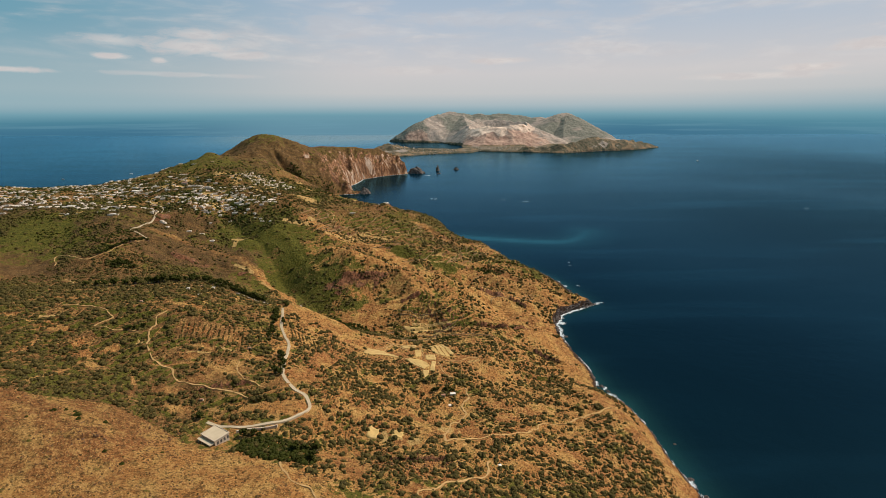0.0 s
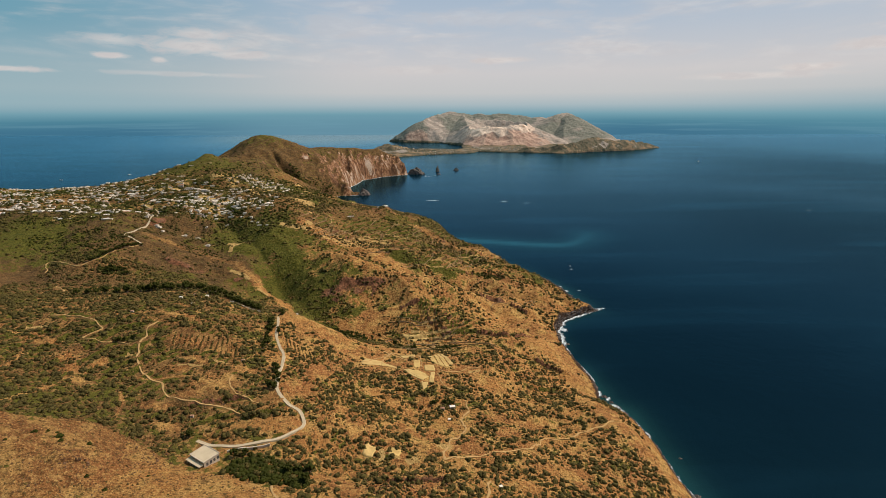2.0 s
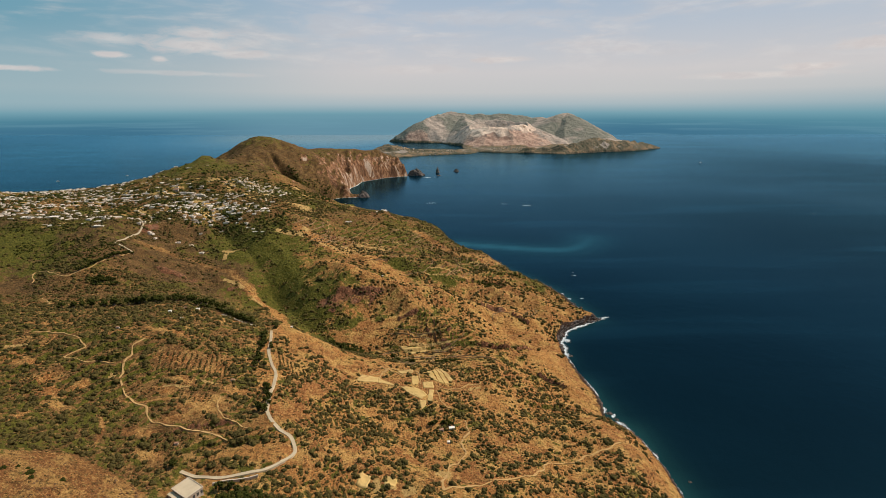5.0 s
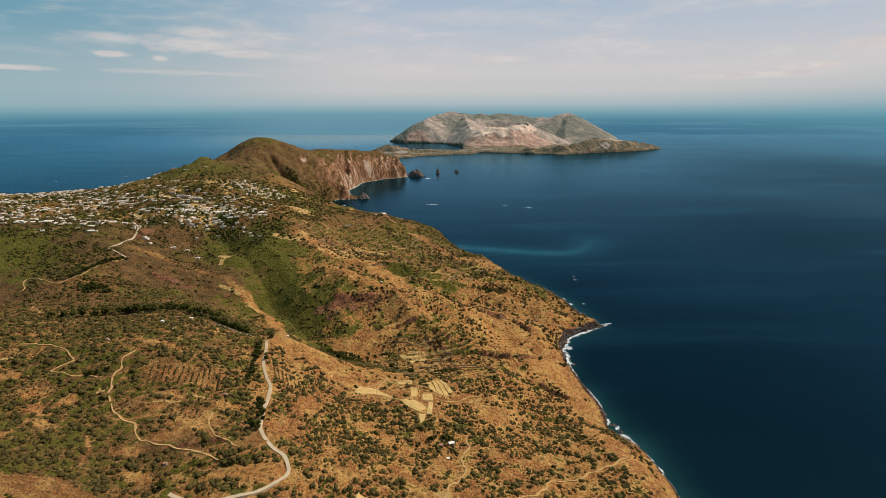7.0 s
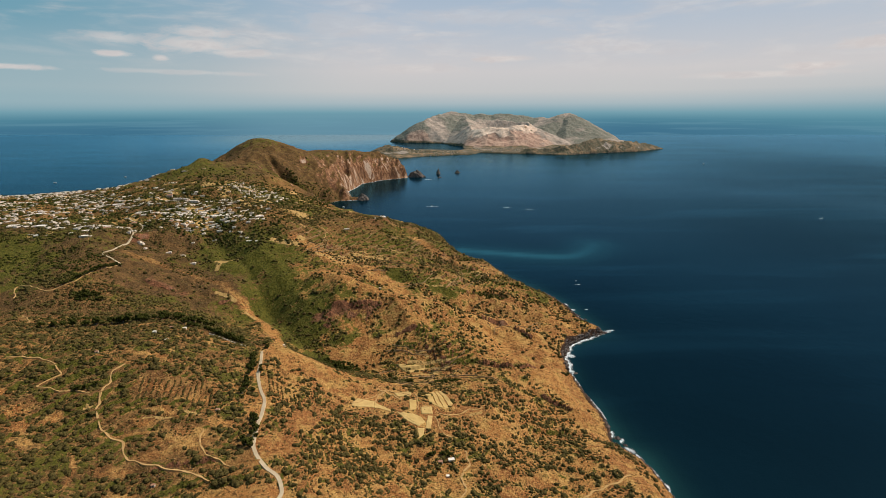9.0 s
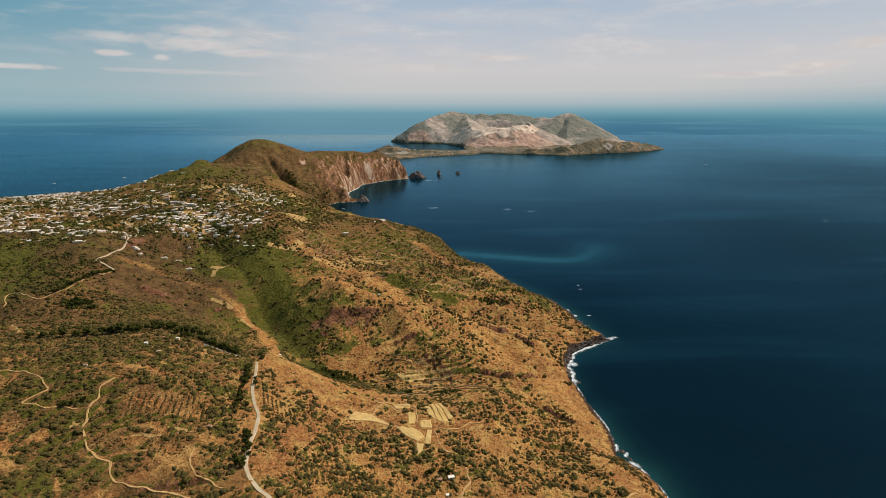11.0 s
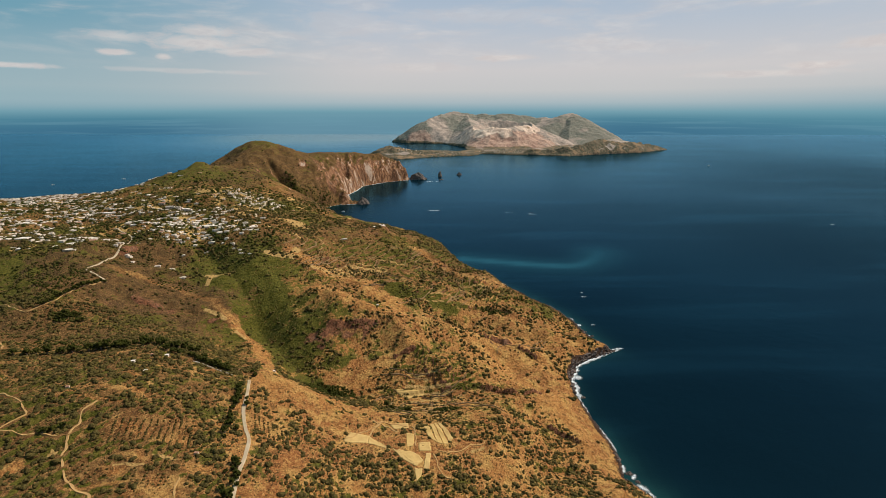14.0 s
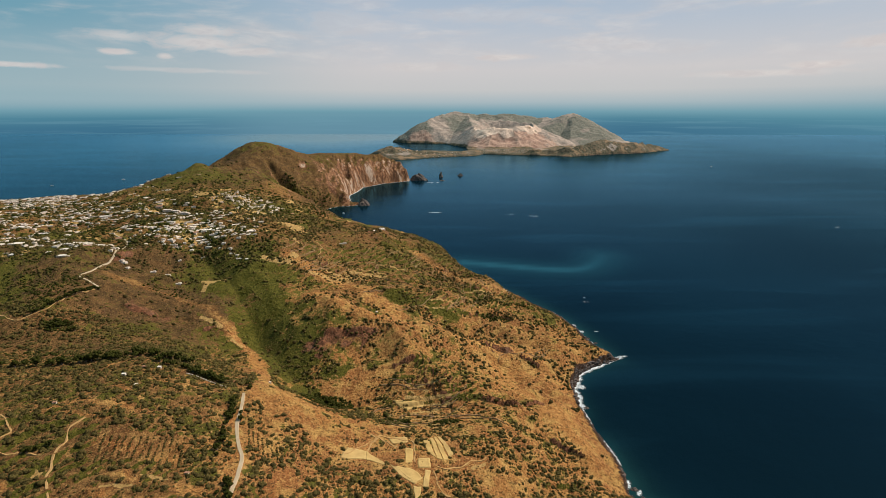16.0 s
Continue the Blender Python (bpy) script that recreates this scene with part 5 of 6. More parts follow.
def plant_trees():
    kinds = [make_tree(4.2, 1.9, 1), make_tree(3.4, 1.7, 2), make_tree(5.0, 1.6, 3)]
    spots = [(-116, 194), (-107, 278), (-93, 233), (-96, 237), (-99, 247), (-111, 300), (-113, 306), (-122, 338), (-119, 333), (-118, 300)]
    r = random.Random(5)
    # dark trees at the edge of the thicket
    spots += [(-60 + 6 * r.random(), 160 + 6 * r.random()) for k in range(5)] + [(-90 + 8 * r.random(), 180 + 4 * r.random()) for k in range(4)]
    # the long row on the crest, the clumps above the road and in the gully
    for (ax, ay), (bx, by), n, wide in (((-228, 324), (-190, 338), 20, 5), ((-196, 343), (-165, 352), 22, 5), ((-157, 335), (-135, 334), 18, 2), ((-122, 320), (-115, 298), 10, 1.5), ((-298, 388), (-291, 413), 16, 3), ((-291, 413), (-286, 441), 18, 3), ((-184, 250), (-178, 256), 4, 3), ((-280, 380), (-268, 386), 14, 5), ((-92, 376), (-70, 368), 14, 5), ((-280, 384), (-262, 380), 7, 3), ((-262, 322), (-232, 326), 8, 6), ((-40, 352), (-20, 350), 5, 4), ((-117, 300), (-109, 270), 12, 2.0), ((-97, 256), (-89, 232), 12, 2.5), ((-7, 260), (5, 263), 7, 3), ((-178, 340), (-140, 337), 14, 4)):
        for k in range(n):
            f = (k + r.random()) / n
            spots.append((ax + (bx - ax) * f + wide * (r.random() - 0.5), ay + (by - ay) * f + wide * (r.random() - 0.5)))
    for k, (x, y) in enumerate(spots):
        if -112 < x < -91 and 167 < y < 188:
            continue
        s = (0.5 + 0.4 * r.random()) * (1.4 if 320 < y < 362 and x < -130 else 1.0)
        m = pose(x, y, ground_z(x, y) - 0.1, 0, 0, 360 * r.random()) @ Matrix.Diagonal((s, s, s * (0.85 + 0.3 * r.random()), 1))
        copy_thing(kinds[k % 3], m)
    for k, ob in enumerate(kinds):
        ob.matrix_basis = pose(-64 + 4 * k, 171 + 2 * k, ground_z(-64 + 4 * k, 171 + 2 * k) - 0.1)


plant_trees()


def hill_bushes():
    for k, (x, y, s) in enumerate(((-156.3, 163.7, 1.0), (-147.8, 164.5, 1.3), (-150.5, 166.5, 0.8), (-154, 166.8, 0.7), (-146, 162.6, 0.9), (-139, 166.5, 1.0), (-160, 156, 0.6), (-128, 150, 0.7), (-119.7, 146.5, 0.8), (-112, 158, 0.6))):
        z = ground_z(x, y)
        co, f = scatter([(0.5 * s * math.cos(a), 0.5 * s * math.sin(a), 0.0, s * 0.7) for a in (0, 2.1, 4.2)], LUMPS)
        ob = raw_mesh("bush", co, f, LEAVES)
        ob.matrix_basis = pose(x, y, z - 0.1)
        tagged(ob, "single dark bush on the bare dry hill", "bush", "bushes on the hill")


hill_bushes()


# ---- houses ----
def make_house(w, d, h, wall, annex, openings, label, tiled=False):
    house = new("house")
    pieces = [box(-w / 2, -d / 2, -1.2, w / 2, d / 2, h, 0.05)]
    if annex:
        pieces.append(box(w / 2 - 0.01, -d / 2 + 0.3, -1.2, w / 2 + annex, d / 2 - 0.4, h * 0.78, 0.05))
    part("wall", join(*pieces), wall, house)
    if tiled:
        bm = bmesh.new()
        e = 0.25
        low = [bm.verts.new((x, y, h)) for x, y in ((-w / 2 - e, -d / 2 - e), (w / 2 + e, -d / 2 - e), (w / 2 + e, d / 2 + e), (-w / 2 - e, d / 2 + e))]
        top = [bm.verts.new((-w / 2 - e, 0, h + d * 0.28)), bm.verts.new((w / 2 + e, 0, h + d * 0.28))]
        for f in ((low[0], low[1], top[1], top[0]), (low[2], low[3], top[0], top[1]), (low[1], low[2], top[1]), (low[3], low[0], top[0]), (low[3], low[2], low[1], low[0])):
            bm.faces.new(f)
        part("roof", bm, TILES, house, "low terracotta tiled roof")
    else:
        part("roof", box(-w / 2 + 0.12, -d / 2 + 0.12, h - 0.02, w / 2 - 0.12, d / 2 - 0.12, h + 0.06), ROOFING, house, "pale flat roof")
        part("parapet", join(box(-w / 2, -d / 2, h, w / 2, -d / 2 + 0.12, h + 0.22), box(-w / 2, d / 2 - 0.12, h, w / 2, d / 2, h + 0.22), box(-w / 2, -d / 2 + 0.12, h, -w / 2 + 0.12, d / 2 - 0.12, h + 0.22), box(w / 2 - 0.12, -d / 2 + 0.12, h, w / 2, d / 2 - 0.12, h + 0.22)), wall, house)
    for k in range(openings):
        x = -w / 2 + w * (k + 0.5) / openings
        if k == openings // 2:
            part("door", box(x - 0.25, -d / 2 - 0.03, 0.0, x + 0.25, -d / 2 + 0.03, 0.95), SHADE, house)
        else:
            part("window", box(x - 0.22, -d / 2 - 0.03, h * 0.4, x + 0.22, -d / 2 + 0.03, h * 0.4 + 0.5), SHADE, house)
    return tagged(house, label, "house", "village houses")


# houses of the plateau's edge and the village proper
EAST_HOUSES = [
    (-494, 901), (-509, 904), (-513, 987), (-505, 1003), (-485, 1002), (-333, 709), (-322, 715), (-303, 701), (-339, 684),
    (-376, 674), (-381, 642), (-360, 633), (-341, 618), (-328, 624), (-331, 660), (-297, 622), (-285, 617), (-297, 591),
    (-312, 592), (-297, 580), (-325, 585), (-333, 572), (-304, 554), (-336, 597), (-347, 558), (-326, 548), (-295, 550),
    (-287, 556), (-278, 550), (-270, 560), (-269, 605), (-256, 594), (-252, 577), (-242, 592), (-226, 576), (-216, 584),
    (-207, 569), (-289, 724), (-293, 755), (-283, 786), (-219, 542), (-194, 526), (-206, 531), (-222, 744), (-125, 625),
]
WEST_HOUSES = [
    (-637, 995), (-655, 1084), (-565, 957), (-408, 672), (-358, 587), (-388, 615), (-405, 632), (-423, 638), (-453, 654),
    (-449, 636), (-455, 622), (-474, 637), (-480, 626), (-635, 803), (-602, 746), (-515, 623), (-502, 594), (-511, 578),
    (-440, 512), (-414, 496), (-418, 510), (-402, 501), (-399, 513), (-374, 511), (-351, 493), (-354, 504), (-344, 509),
    (-357, 485), (-403, 536), (-398, 551), (-425, 599), (-338, 473), (-399, 484), (-384, 479), (-385, 494), (-484, 711),
    (-92, 690), (70, 580), (-84, 692), (-330, 1505), (-318, 1515),
]


def build_village():
    kinds = [
        make_house(8.5, 4.4, 1.9, LIME, 2.5, 5, "long white flat-roofed house"),
        make_house(5.5, 4.2, 2.0, LIME, 0, 3, "small white cubic house with a flat roof"),
        make_house(7.0, 5.0, 2.7, LIME, 3.0, 4, "white two-storey house with a lower wing"),
        make_house(6.0, 4.2, 2.0, CREAM, 2.0, 3, "cream plastered house with a flat roof"),
        make_house(10.5, 4.6, 1.9, LIME, 0, 6, "long low whitewashed house"),
        make_house(6.5, 4.4, 1.9, CREAM, 0, 4, "cream house with a terracotta roof", True),
    ]
    taken, r = [], random.Random(11)
    fixed = EAST_HOUSES + WEST_HOUSES
    xs, ys = np.random.RandomState(13).uniform(-760, -200, 5200), np.random.RandomState(14).uniform(490, 1010, 5200)
    dens = village_density(xs, ys)
    rnd = np.random.RandomState(15).uniform(0, 1, 5200)
    spots = fixed + [(x, y) for x, y, d, q in zip(xs, ys, dens, rnd) if q < d * 2.2]
    for x, y in spots:
        if len(taken) >= 295:
            break
        if any((x - a) ** 2 + (y - b) ** 2 < 46 for a, b in taken[20:]) and (x, y) not in fixed:
            continue
        taken.append((x, y))
        turn = r.choice((0, 0, 90, 180)) + 18 * (r.random() - 0.5) + 12
        s = 0.52 + 0.45 * r.random()
        z = min(ground_z(x + dx, y + dy) for dx in (-3, 3) for dy in (-2, 2)) + 0.5
        copy_thing(kinds[r.choice((0, 0, 1, 1, 2, 2, 3, 4, 4, 5))], pose(x, y, z - 0.3, 0, 0, turn) @ Matrix.Diagonal((s * 1.35, s * 1.5, s * 0.46, 1)))
    for k, ob in enumerate(kinds):
        x, y = -300 - 14 * k, 640 + 7 * k
        ob.matrix_basis = pose(x, y, ground_z(x, y) + 0.3, 0, 0, 10)


build_village()


def many_boxes(name, spots, label, height, material=LIME):
    """Houses too many and far to count, in one mesh."""
    co, faces, base = [], [], 0
    quad = np.array([[0, 3, 2, 1], [4, 5, 6, 7], [0, 1, 5, 4], [1, 2, 6, 5], [2, 3, 7, 6], [3, 0, 4, 7]])
    for x, y, z, w, d, a in spots:
        for part_w, part_d, lift, shift in ((w, d, height * (0.8 + 0.5 * RNG.random()), 0.0), (w * 0.5, d * 0.7, height * 1.5, w * 0.2)):
            p = np.array([(-1, -1), (1, -1), (1, 1), (-1, 1)]) * (part_w / 2, part_d / 2) + (shift, 0)
            p = np.stack([p[:, 0] * math.cos(a) - p[:, 1] * math.sin(a) + x, p[:, 0] * math.sin(a) + p[:, 1] * math.cos(a) + y], -1)
            co.append(np.concatenate([np.c_[p, np.full(4, z - 2)], np.c_[p, np.full(4, z + lift)]]))
            faces.append(quad + base)
            base += 8
    ob = raw_mesh(name, np.concatenate(co), np.concatenate(faces), material)
    return tagged(ob, label, "town", kind="stuff")


def build_towns():
    r = np.random.RandomState(21)
    x, y = r.uniform(-780, -210, 5000), r.uniform(490, 1010, 5000)
    keep = r.uniform(0, 1, 5000) < village_density(x, y) * 2.4
    spots = [(a, b, ground_z(a, b), RNG.uniform(2.5, 6.5), RNG.uniform(1.5, 4.5), RNG.uniform(-0.2, 0.4)) for a, b in zip(x[keep], y[keep])]
    many_boxes("outbuildings", spots, "low white sheds, cisterns and garden walls between the houses", 0.75)
    x, y = r.uniform(-1380, -600, 9000), r.uniform(880, 1440, 9000)
    dens = patches([(-900, 1180, 220, 130), (-1080, 1330, 200, 70), (-760, 1010, 100, 70), (-850, 1360, 110, 40)], x, y) * (0.35 + 0.7 * fbm(x, y, 60, 3, 73))
    keep = (r.uniform(0, 1, 9000) < dens) & (shore_distance(COAST, x, y) > 8)
    spots = [(a, b, ground_z(a, b), RNG.uniform(4, 9), RNG.uniform(4, 7), RNG.uniform(0, 1.5)) for a, b in zip(x[keep], y[keep])]
    many_boxes("harbour_town", spots, "crowded white harbour town on the low shore", 1.3)
    x, y = r.uniform(180, 520, 500), r.uniform(2740, 3000, 500)
    z = far_height(x, y)
    spots = [(a, b, c, RNG.uniform(3, 7), RNG.uniform(3, 5), RNG.uniform(0, 1.5)) for a, b, c in zip(x, y, z) if 2 < c < 45][:170]
    x, y = r.uniform(950, 1060, 60), r.uniform(2930, 3050, 60)
    z = far_height(x, y)
    spots += [(a, b, c, RNG.uniform(5, 9), RNG.uniform(5, 7), RNG.uniform(0, 1.5)) for a, b, c in zip(x, y, z) if c > 20][:40]
    x, y = r.uniform(-320, 100, 60), r.uniform(2560, 2760, 60)
    z = far_height(x, y)
    spots += [(a, b, c, RNG.uniform(5, 12), RNG.uniform(5, 7), RNG.uniform(0, 1.5)) for a, b, c in zip(x, y, z) if c > 2][:40]
    many_boxes("island_village", spots, "small white village at the foot of the crater", 2.0, CREAM)


build_towns()


# ---- the flat-roofed building on the bend, and its road wall ----
def build_depot():
    hall = new("roadside_building")
    w, d, h = 9.5, 6.8, 3.2
    part("wall", box(-w / 2, -d / 2, -3.0, w / 2, d / 2, h, 0.04), CREAM, hall, "weathered cream plaster walls")
    part("roof", box(-w / 2 - 0.25, -d / 2 - 0.25, h, w / 2 + 0.25, d / 2 + 0.25, h + 0.18, 0.03), DUST, hall, "cream flat concrete roof")
    part("kerb", join(box(-w / 2 - 0.25, -d / 2 - 0.25, h + 0.18, w / 2 + 0.25, -d / 2, h + 0.42), box(-w / 2 - 0.25, d / 2, h + 0.18, w / 2 + 0.25, d / 2 + 0.25, h + 0.42), box(w / 2, -d / 2, h + 0.18, w / 2 + 0.25, d / 2, h + 0.42), box(-w / 2 - 0.25, -d / 2, h + 0.18, -w / 2, d / 2, h + 0.42)), CREAM, hall)
    part("canopy", box(-w / 2, -d / 2 - 2.2, h - 0.9, w / 2, -d / 2 - 0.26, h - 0.72), DUST, hall, "lean-to roof along the front")
    for k in range(5):
        x = -w / 2 + 1 + k * (w - 2) / 4
        part("pillar", box(x - 0.14, -d / 2 - 2.15, -3.0, x + 0.14, -d / 2 - 1.87, h - 0.9), LIME, hall)
    for k in range(4):
        y = -d / 2 + 0.9 + k * 1.6
        part("window", box(w / 2 - 0.03, y, 1.0, w / 2 + 0.04, y + 0.9, 2.4), SHADE, hall)
    for k in range(4):
        x = -w / 2 + 1.4 + k * 2.2
        part("door", box(x, -d / 2 - 0.04, 0.0, x + 1.1, -d / 2 + 0.03, 2.2), SHADE, hall)
    z = ground_z(-100.7, 177.3)
    hall.matrix_basis = pose(-100.7, 177.3, max(z, 58.2), 0, 0, -31)
    tagged(hall, "low cream flat-roofed building beside the road bend", "building")
    wall = [(-78, 190), (-84, 187), (-90, 185), (-94, 183)]
    c = curve_points(wall, 1.0)
    bm = bmesh.new()
    rows = []
    for x, y in c:
        z = ground_z(x, y)
        rows.append([bm.verts.new(q) for q in ((x, y - 0.25, z - 1), (x, y - 0.25, z + 1.3), (x, y + 0.25, z + 1.3), (x, y + 0.25, z - 1))])
    for a, b in zip(rows, rows[1:]):
        for k in range(3):
            bm.faces.new((a[k], a[k + 1], b[k + 1], b[k]))
    bm.faces.new(rows[0]), bm.faces.new(rows[-1][::-1])
    bmesh.ops.recalc_face_normals(bm, faces=bm.faces[:])
    tagged(part("retaining_wall", bm, CREAM), "pale retaining wall below the road", "wall")


build_depot()


def crest_wall():
    """The low pale wall in front of the tree row."""
    c = curve_points([(-156, 331), (-146, 331), (-138, 330), (-131, 328)], 1.0)
    bm, rows = bmesh.new(), []
    for x, y in c:
        z = ground_z(x, y)
        rows.append([bm.verts.new(q) for q in ((x, y - 0.15, z - 0.8), (x, y - 0.15, z + 0.55), (x, y + 0.15, z + 0.55), (x, y + 0.15, z - 0.8))])
    for a, b in zip(rows, rows[1:]):
        for k in range(3):
            bm.faces.new((a[k], a[k + 1], b[k + 1], b[k]))
    bm.faces.new(rows[0]), bm.faces.new(rows[-1][::-1])
    bmesh.ops.recalc_face_normals(bm, faces=bm.faces[:])
    tagged(part("garden_wall", bm, LIME), "low pale wall in front of a row of trees", "wall")


crest_wall()


def build_huts():
    for x, y, w, d, turn, wall in ((6, 259, 4.0, 2.2, 10, LIME), (0, 257, 3.0, 2.0, -5, CREAM), (4, 247, 1.8, 1.5, 5, LIME), (26, 181, 1.6, 1.3, 20, LIME), (-116, 255, 2.2, 1.4, 0, CREAM), (-121, 206, 1.8, 1.2, 10, CREAM), (-192, 279, 2.0, 1.5, 15, CREAM), (-168, 304, 2.2, 1.6, 0, LIME), (-178, 327, 3.0, 1.8, 5, CREAM), (-180, 312, 2.4, 1.6, 8, LIME), (-172, 331, 2.6, 1.5, 0, LIME), (-116, 356, 1.8, 1.3, 0, LIME), (-60, 470, 2.5, 1.2, 10, LIME)):
        hut = new("field_hut")
        part("wall", box(-w / 2, -d / 2, -0.8, w / 2, d / 2, 1.2, 0.03), wall, hut)
        part("roof", box(-w / 2 - 0.15, -d / 2 - 0.15, 1.2, w / 2 + 0.15, d / 2 + 0.15, 1.34, 0.02), ROOFING if wall is LIME else TILES, hut)
        part("door", box(-0.22, -d / 2 - 0.03, -0.1, 0.22, -d / 2 + 0.02, 0.85), SHADE, hut)
        hut.matrix_basis = pose(x, y, ground_z(x, y) + 0.1, 0, 0, turn) @ Matrix.Scale(0.8, 4)
        tagged(hut, "small plastered field hut among olive scrub", "hut", "field huts")


build_huts()


# ---- dry-stone terrace walls that follow the slopes ----
TERRACE_STONE = plain_material("tan_terrace_stone", (0.34, 0.205, 0.095, 1), (0.24, 0.135, 0.062, 1), 1.6, 0.95, 0.8)


def terrace_wall(x, y, length):
    """A low wall along the contour from x, y."""
    line, way = [], None
    for k in range(int(length / 1.6)):
        if not clear(x, y) or float(shore_distance(COAST, np.array(x), np.array(y))) < 8:
            break
        line.append((x, y))
        gx = float(land_height(x + 4, y, False) - land_height(x - 4, y, False))
        gy = float(land_height(x, y + 4, False) - land_height(x, y - 4, False))
        size = math.hypot(gx, gy) + 1e-6
        tx, ty = -gy / size, gx / size
        if way and tx * way[0] + ty * way[1] < 0:
            tx, ty = -tx, -ty
        way = (tx, ty)
        bend = 0.25 * noise.noise(Vector((x * 0.1, y * 0.1, 5)))
        x, y = x + 1.6 * (tx - bend * ty), y + 1.6 * (ty + bend * tx)
    if len(line) < 5:
        return
    bm, rows = bmesh.new(), []
    for k, (px, py) in enumerate(line):
        a, b = line[max(k - 1, 0)], line[min(k + 1, len(line) - 1)]
        long = math.hypot(b[0] - a[0], b[1] - a[1]) + 1e-6
        nx, ny = (a[1] - b[1]) / long * 0.3, (b[0] - a[0]) / long * 0.3
        z, up = ground_z(px, py), 0.45 + 0.35 * RNG.random()
        rows.append([bm.verts.new(q) for q in ((px - nx, py - ny, z - 1.2), (px - nx * 0.7, py - ny * 0.7, z + up), (px + nx * 0.7, py + ny * 0.7, z + up), (px + nx, py + ny, z - 1.2))])
    for a, b in zip(rows, rows[1:]):
        for k in range(3):
            bm.faces.new((a[k], a[k + 1], b[k + 1], b[k]))
    bm.faces.new(rows[0]), bm.faces.new(rows[-1][::-1])
    bmesh.ops.recalc_face_normals(bm, faces=bm.faces[:])
    tagged(part("terrace_wall", bm, TERRACE_STONE), "low tan dry-stone wall along an old terrace", "wall", "terrace walls")


def build_terraces():
    r = random.Random(61)
    for cx, cy, rx, ry, n in ((-115, 572, 50, 32, 22), (-8, 368, 34, 24, 14), (20, 560, 55, 38, 18), (-40, 625, 50, 30, 12), (70, 480, 30, 30, 5), (-20, 520, 40, 14, 6)):
        for k in range(n):
            terrace_wall(cx + rx * r.uniform(-1, 1), cy + ry * r.uniform(-1, 1), r.uniform(16, 46))


build_terraces()


# ---- rocks in the sea, surf, boats ----
def make_rock(x, y, rx, ry, height, seed, label, peak=1.0, base=0.0):
    bm = bmesh.new()
    bmesh.ops.create_icosphere(bm, subdivisions=4, radius=1.0)
    for v in bm.verts:
        q = v.co.copy()
        n1 = noise.fractal(q * 1.6 + Vector((seed, 0, 0)), 1.0, 2.0, 5)
        n2 = abs(noise.noise(Vector((q.x * 5 + seed, q.y * 5, q.z * 1.2))))
        k = 1 + 0.35 * n1 - 0.25 * n2
        up = max(q.z, -0.2)
        thin = (1 - max(up, 0) ** 1.2 * 0.75) ** peak
        v.co = Vector((q.x * rx * k * thin, q.y * ry * k * thin, up * height * (1 + 0.25 * n1)))
    ob = part("sea_rock", bm, LAVA)
    ob.matrix_basis = pose(x, y, base)
    return tagged(ob, label, "sea rock", "rocks off the headland")


make_rock(-20, 1791, 9, 9, 21, 3.0, "tall dark pinnacle of lava standing in the sea", 1.5)
make_rock(51, 1826, 11, 8, 10, 5.0, "low dark lava stack in the sea", 1.1)
make_rock(-95, 1712, 29, 20, 22, 7.0, "rounded brown islet off the cliff", 0.6)
make_rock(-208, 1250, 17, 14, 17, 9.0, "dark rock at the end of the cove beach", 0.8)
make_rock(-14, 1700, 9, 5, 2.5, 12.0, "low reef awash with surf", 0.6)
for k, (x, y, s) in enumerate(((164.5, 479.5, 2.2), (167, 481, 1.2), (160, 476.5, 1.6), (155, 512, 1.5), (151, 522, 1.2), (115, 402, 1.6), (121, 318, 1.8), (124, 311, 1.3), (141, 222, 1.4), (143, 209, 1.3), (146, 252, 0.8))):
    make_rock(x, y, s * 1.3, s, s * 0.8, 20.0 + k, "dark wet boulder at the foot of the shore", 0.8)


def waterline(points, step):
    """Points on the shore and the way out to sea from them."""
    c = curve_points(points, step)
    t = np.gradient(c, axis=0)
    t /= np.linalg.norm(t, axis=1)[:, None] + 1e-9
    out = np.stack([t[:, 1], -t[:, 0]], -1)
    reach = np.linspace(-7, 9, 81)
    P = c[:, None] + out[:, None] * reach[None, :, None]
    h = land_height(P[..., 0], P[..., 1])
    last = np.array([np.where(row > 0.3)[0].max() if (row > 0.3).any() else 40 for row in h])
    return c + out * reach[last][:, None], out


def surf(points, step, widths, seed, label, lift=0.1, gaps=0.0):
    """A fringe of foam along a shore."""
    c, out = waterline(points, step)
    along = np.cumsum(np.r_[0, np.linalg.norm(np.diff(c, axis=0), axis=1)])
    w = widths[0] + (widths[1] - widths[0]) * np.clip(0.5 + 0.9 * fbm(along, along * 0, 14, 3, seed), 0, 1)
    on = fbm(along, along * 0 + 50, 30, 2, seed + 1) > gaps
    co, faces, edge = [], [], []
    for k in range(len(c)):
        for f, e in ((-0.8, 1.0), (0.3, 0.9), (0.65, 0.5), (1.0, 0.0)):
            q = c[k] + out[k] * (f * w[k] if f > 0 else f)
            co.append((q[0], q[1], lift))
            edge.append(e)
    for k in range(len(c) - 1):
        if on[k]:
            for j in range(3):
                a = k * 4 + j
                faces.append((a, a + 1, a + 5, a + 4))
    ob = raw_mesh("surf", np.array(co), np.array(faces), FOAM)
    a = ob.data.color_attributes.new("edge", "FLOAT_COLOR", "POINT")
    a.data.foreach_set("color", np.repeat(np.array(edge, np.float32)[:, None], 4, 1).ravel())
    return tagged(ob, label, "surf", kind="stuff")


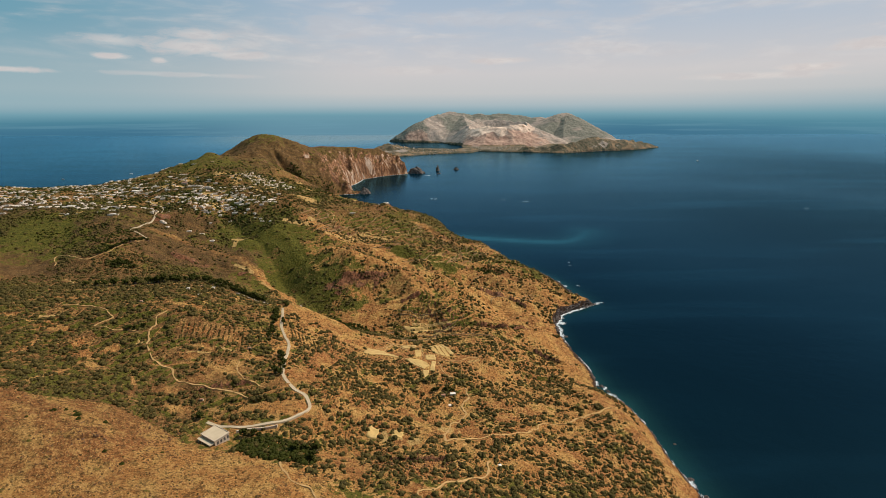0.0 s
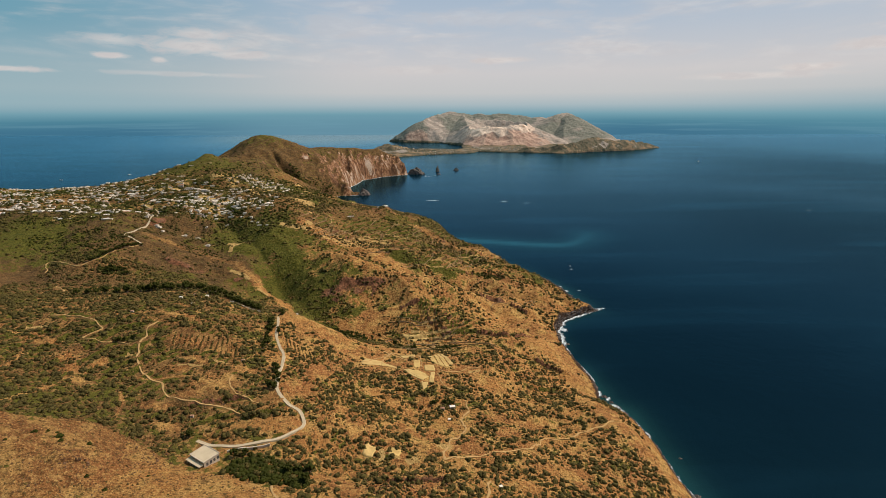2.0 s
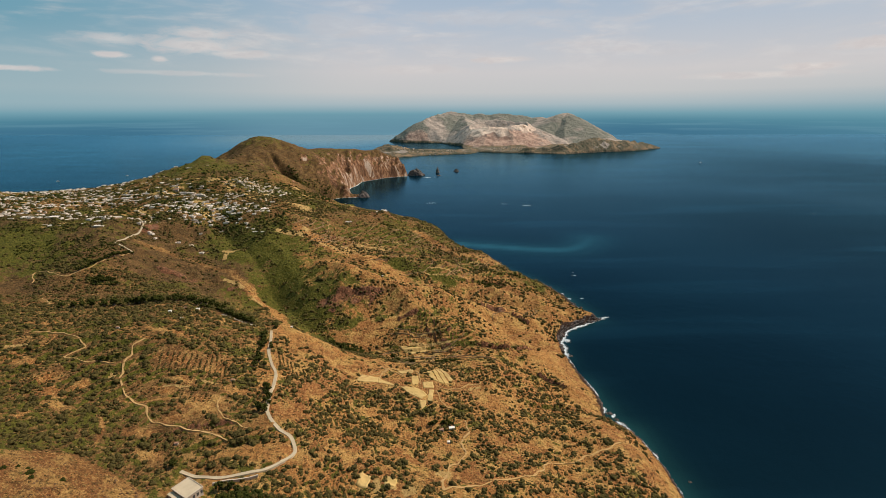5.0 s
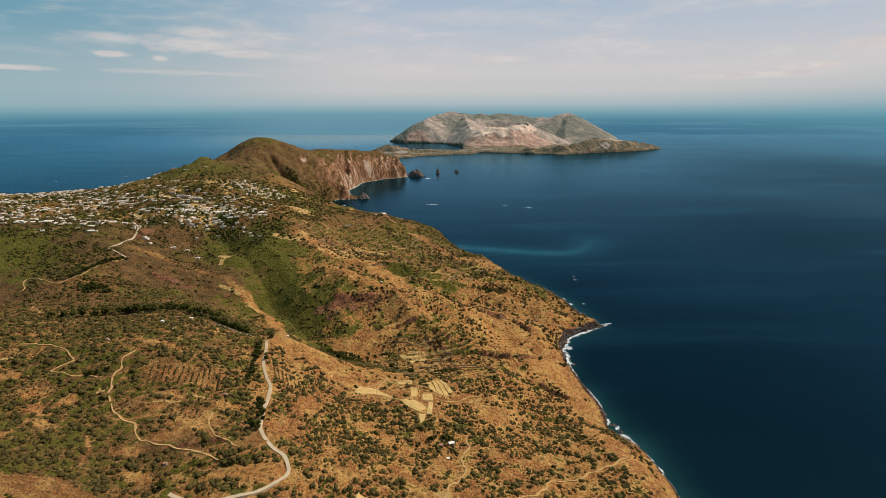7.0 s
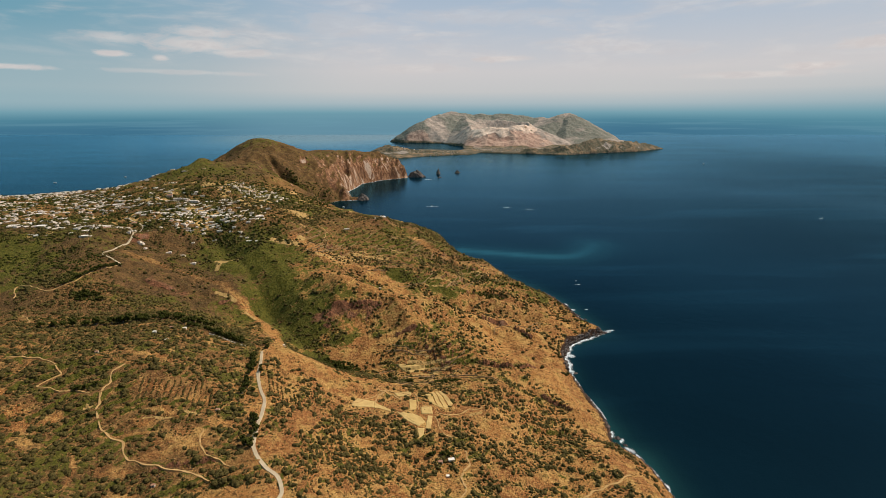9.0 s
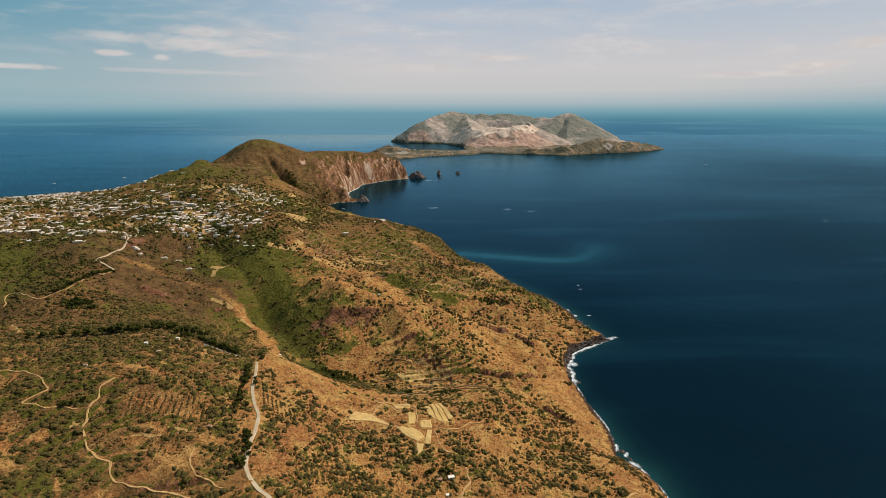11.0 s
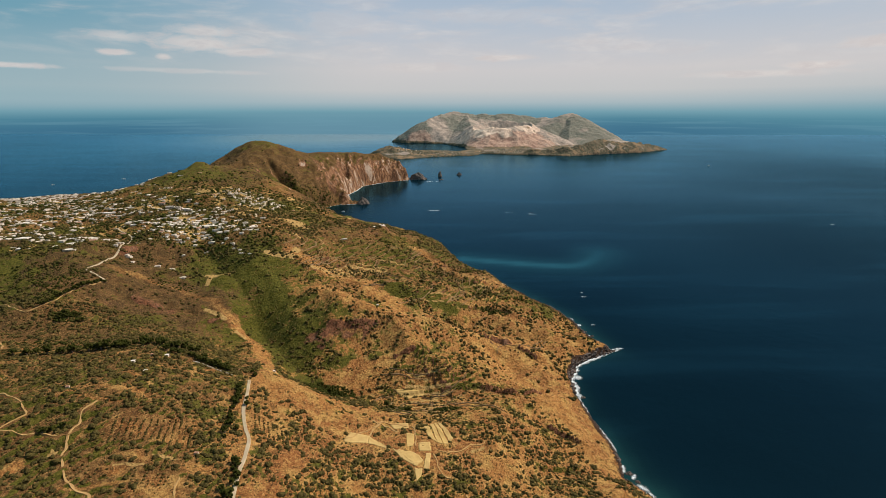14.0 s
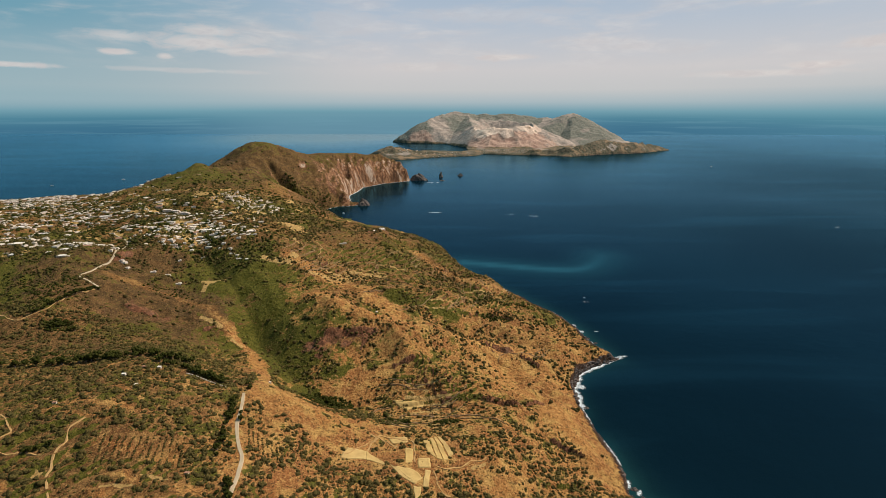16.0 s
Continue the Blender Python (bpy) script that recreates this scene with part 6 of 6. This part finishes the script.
def shore_rocks():
    spots = []
    for line, wide in (([(139, 185), (139, 210), (136, 233), (135, 264), (129, 297), (120, 311), (117, 316), (120, 331), (116, 361), (112, 387), (110, 402)], 1.4), ([(110, 404), (111, 429), (122, 453), (140, 466), (164, 478), (166, 486)], 2.2), ([(164, 488), (152, 508), (144, 550), (127, 589)], 1.6)):
        c, out = waterline(line, 0.55)
        for p, o in zip(c, out):
            for k in range(2):
                q = p + o * RNG.uniform(-2.2, 0.6) * wide * 0.6
                spots.append((q[0], q[1], max(ground_z(*q), 0) - 0.2, (0.25 + 1.1 * RNG.random() ** 3) * wide * 0.6))
    co, f = scatter(spots, PEBBLES)
    tagged(raw_mesh("shore_boulders", co, f, LAVA), "dark wet lava boulders along the waterline", "boulders", kind="stuff")


shore_rocks()
surf([(139, 190), (139, 210), (136, 233), (135, 264), (129, 297), (120, 311)], 0.7, (1.1, 4.6), 81, "white surf along the foot of the slope", gaps=0.12)
surf([(120, 311), (117, 316), (120, 331), (116, 361), (112, 387), (110, 402)], 0.7, (0.8, 3.6), 83, "broken white surf against the rocks", gaps=0.1)
surf([(110, 404), (111, 429), (122, 453), (140, 466), (164, 478), (166, 486)], 0.6, (2.4, 7.0), 85, "wide white surf in the rocky cove", gaps=-2)
surf([(164, 488), (152, 508), (144, 550), (127, 589)], 0.7, (0.3, 2.2), 87, "white surf beyond the point", gaps=-0.1)
surf([(-245, 1085), (-292, 1190), (-268, 1232), (-215, 1246), (-205, 1258)], 2.0, (3, 6), 89, "pale surf on the shingle beach", gaps=-2)
surf([(-250, 1290), (-275, 1380), (-266, 1440), (-261, 1538), (-200, 1633), (-124, 1690)], 3.0, (4, 9), 91, "white surf line under the tall cliffs", gaps=-2)


def foam_patch(x, y, rx, ry, turn):
    """A torn patch of foam on the water."""
    co, edge, faces = [(0, 0, 0)], [0.8], []
    for ring, e in ((0.35, 0.75), (0.7, 0.5), (1.0, 0.0)):
        for k in range(20):
            a = k * math.pi / 10
            co.append((math.cos(a) * rx * ring, math.sin(a) * ry * ring, 0))
            edge.append(e)
    for k in range(20):
        j = (k + 1) % 20
        faces.append((0, 1 + k, 1 + j))
        for base in (1, 21):
            faces += [(base + k, base + 20 + k, base + 20 + j), (base + k, base + 20 + j, base + j)]
    ob = raw_mesh("surf", np.array(co), np.array(faces), FOAM)
    a = ob.data.color_attributes.new("edge", "FLOAT_COLOR", "POINT")
    a.data.foreach_set("color", np.repeat(np.array(edge, np.float32)[:, None], 4, 1).ravel())
    ob.matrix_basis = pose(x, y, 0.16, 0, 0, turn)
    tagged(ob, "torn white foam where the swell breaks on rocks", "surf", kind="stuff")


for spot in ((125, 306, 5.5, 3.0, -40), (128, 300, 5.5, 2.2, -60), (123, 315, 4.0, 2.2, 60), (141, 205, 3.4, 8.0, 0), (142, 195, 3.0, 7.0, 5), (140, 218, 2.4, 6.0, 0), (168, 482, 7.0, 4.0, 20), (173, 485, 6.0, 2.4, 10), (119, 432, 5.0, 5.0, 40), (114, 417, 3.2, 5.5, 0), (113, 404, 3.0, 5.0, 0), (143, 553, 5.0, 5.5, -30), (148, 538, 4.5, 4.0, 0), (164, 539, 3.0, 1.6, 0), (176, 621, 5.0, 0.9, 0), (-26, 1161, 22, 3.0, 2), (200, 1125, 16, 2.4, -4), (150, 1146, 14, 1.8, 5), (-53, 1645, 18, 7, 0), (-28, 1652, 8, 3, 0), (805, 1025, 9, 1.5, 8), (118, 340, 2.2, 5.0, 0), (136, 245, 2.2, 5.0, 0)):
    foam_patch(*spot)


def make_boat(x, y, turn, size):
    boat = new("motor_boat")
    bm = bmesh.new()
    plan = ((-1, -0.32), (-1, 0.32), (0.3, 0.36), (0.75, 0.2), (1.05, 0), (0.75, -0.2), (0.3, -0.36))
    low = [bm.verts.new((px * size * 0.9, py * size * 0.7, -0.15 * size)) for px, py in plan]
    top = [bm.verts.new((px * size, py * size, 0.22 * size)) for px, py in plan]
    for k in range(len(plan)):
        j = (k + 1) % len(plan)
        bm.faces.new((low[k], low[j], top[j], top[k]))
    bm.faces.new(top), bm.faces.new(low[::-1])
    bmesh.ops.recalc_face_normals(bm, faces=bm.faces[:])
    part("hull", bm, HULL, boat)
    part("cabin", box(-0.45 * size, -0.2 * size, 0.22 * size, 0.2 * size, 0.2 * size, 0.5 * size, 0.03 * size), HULL, boat)
    part("windscreen", box(0.2 * size, -0.17 * size, 0.28 * size, 0.23 * size, 0.17 * size, 0.46 * size), SHADE, boat)
    boat.matrix_basis = pose(x, y, 0.1, 0, 0, turn)
    tagged(boat, "small white motor boat on the calm sea", "boat", "boats")


for x, y, turn, size in ((-238, 1148, 160, 4.0), (-1251, 1554, 20, 5.0), (-1380, 3300, 10, 9.0), (178, 634, 10, 1.4), (-1120, 1700, 40, 5.0), (1150, 2150, 30, 6.0)):
    make_boat(x, y, turn, size)
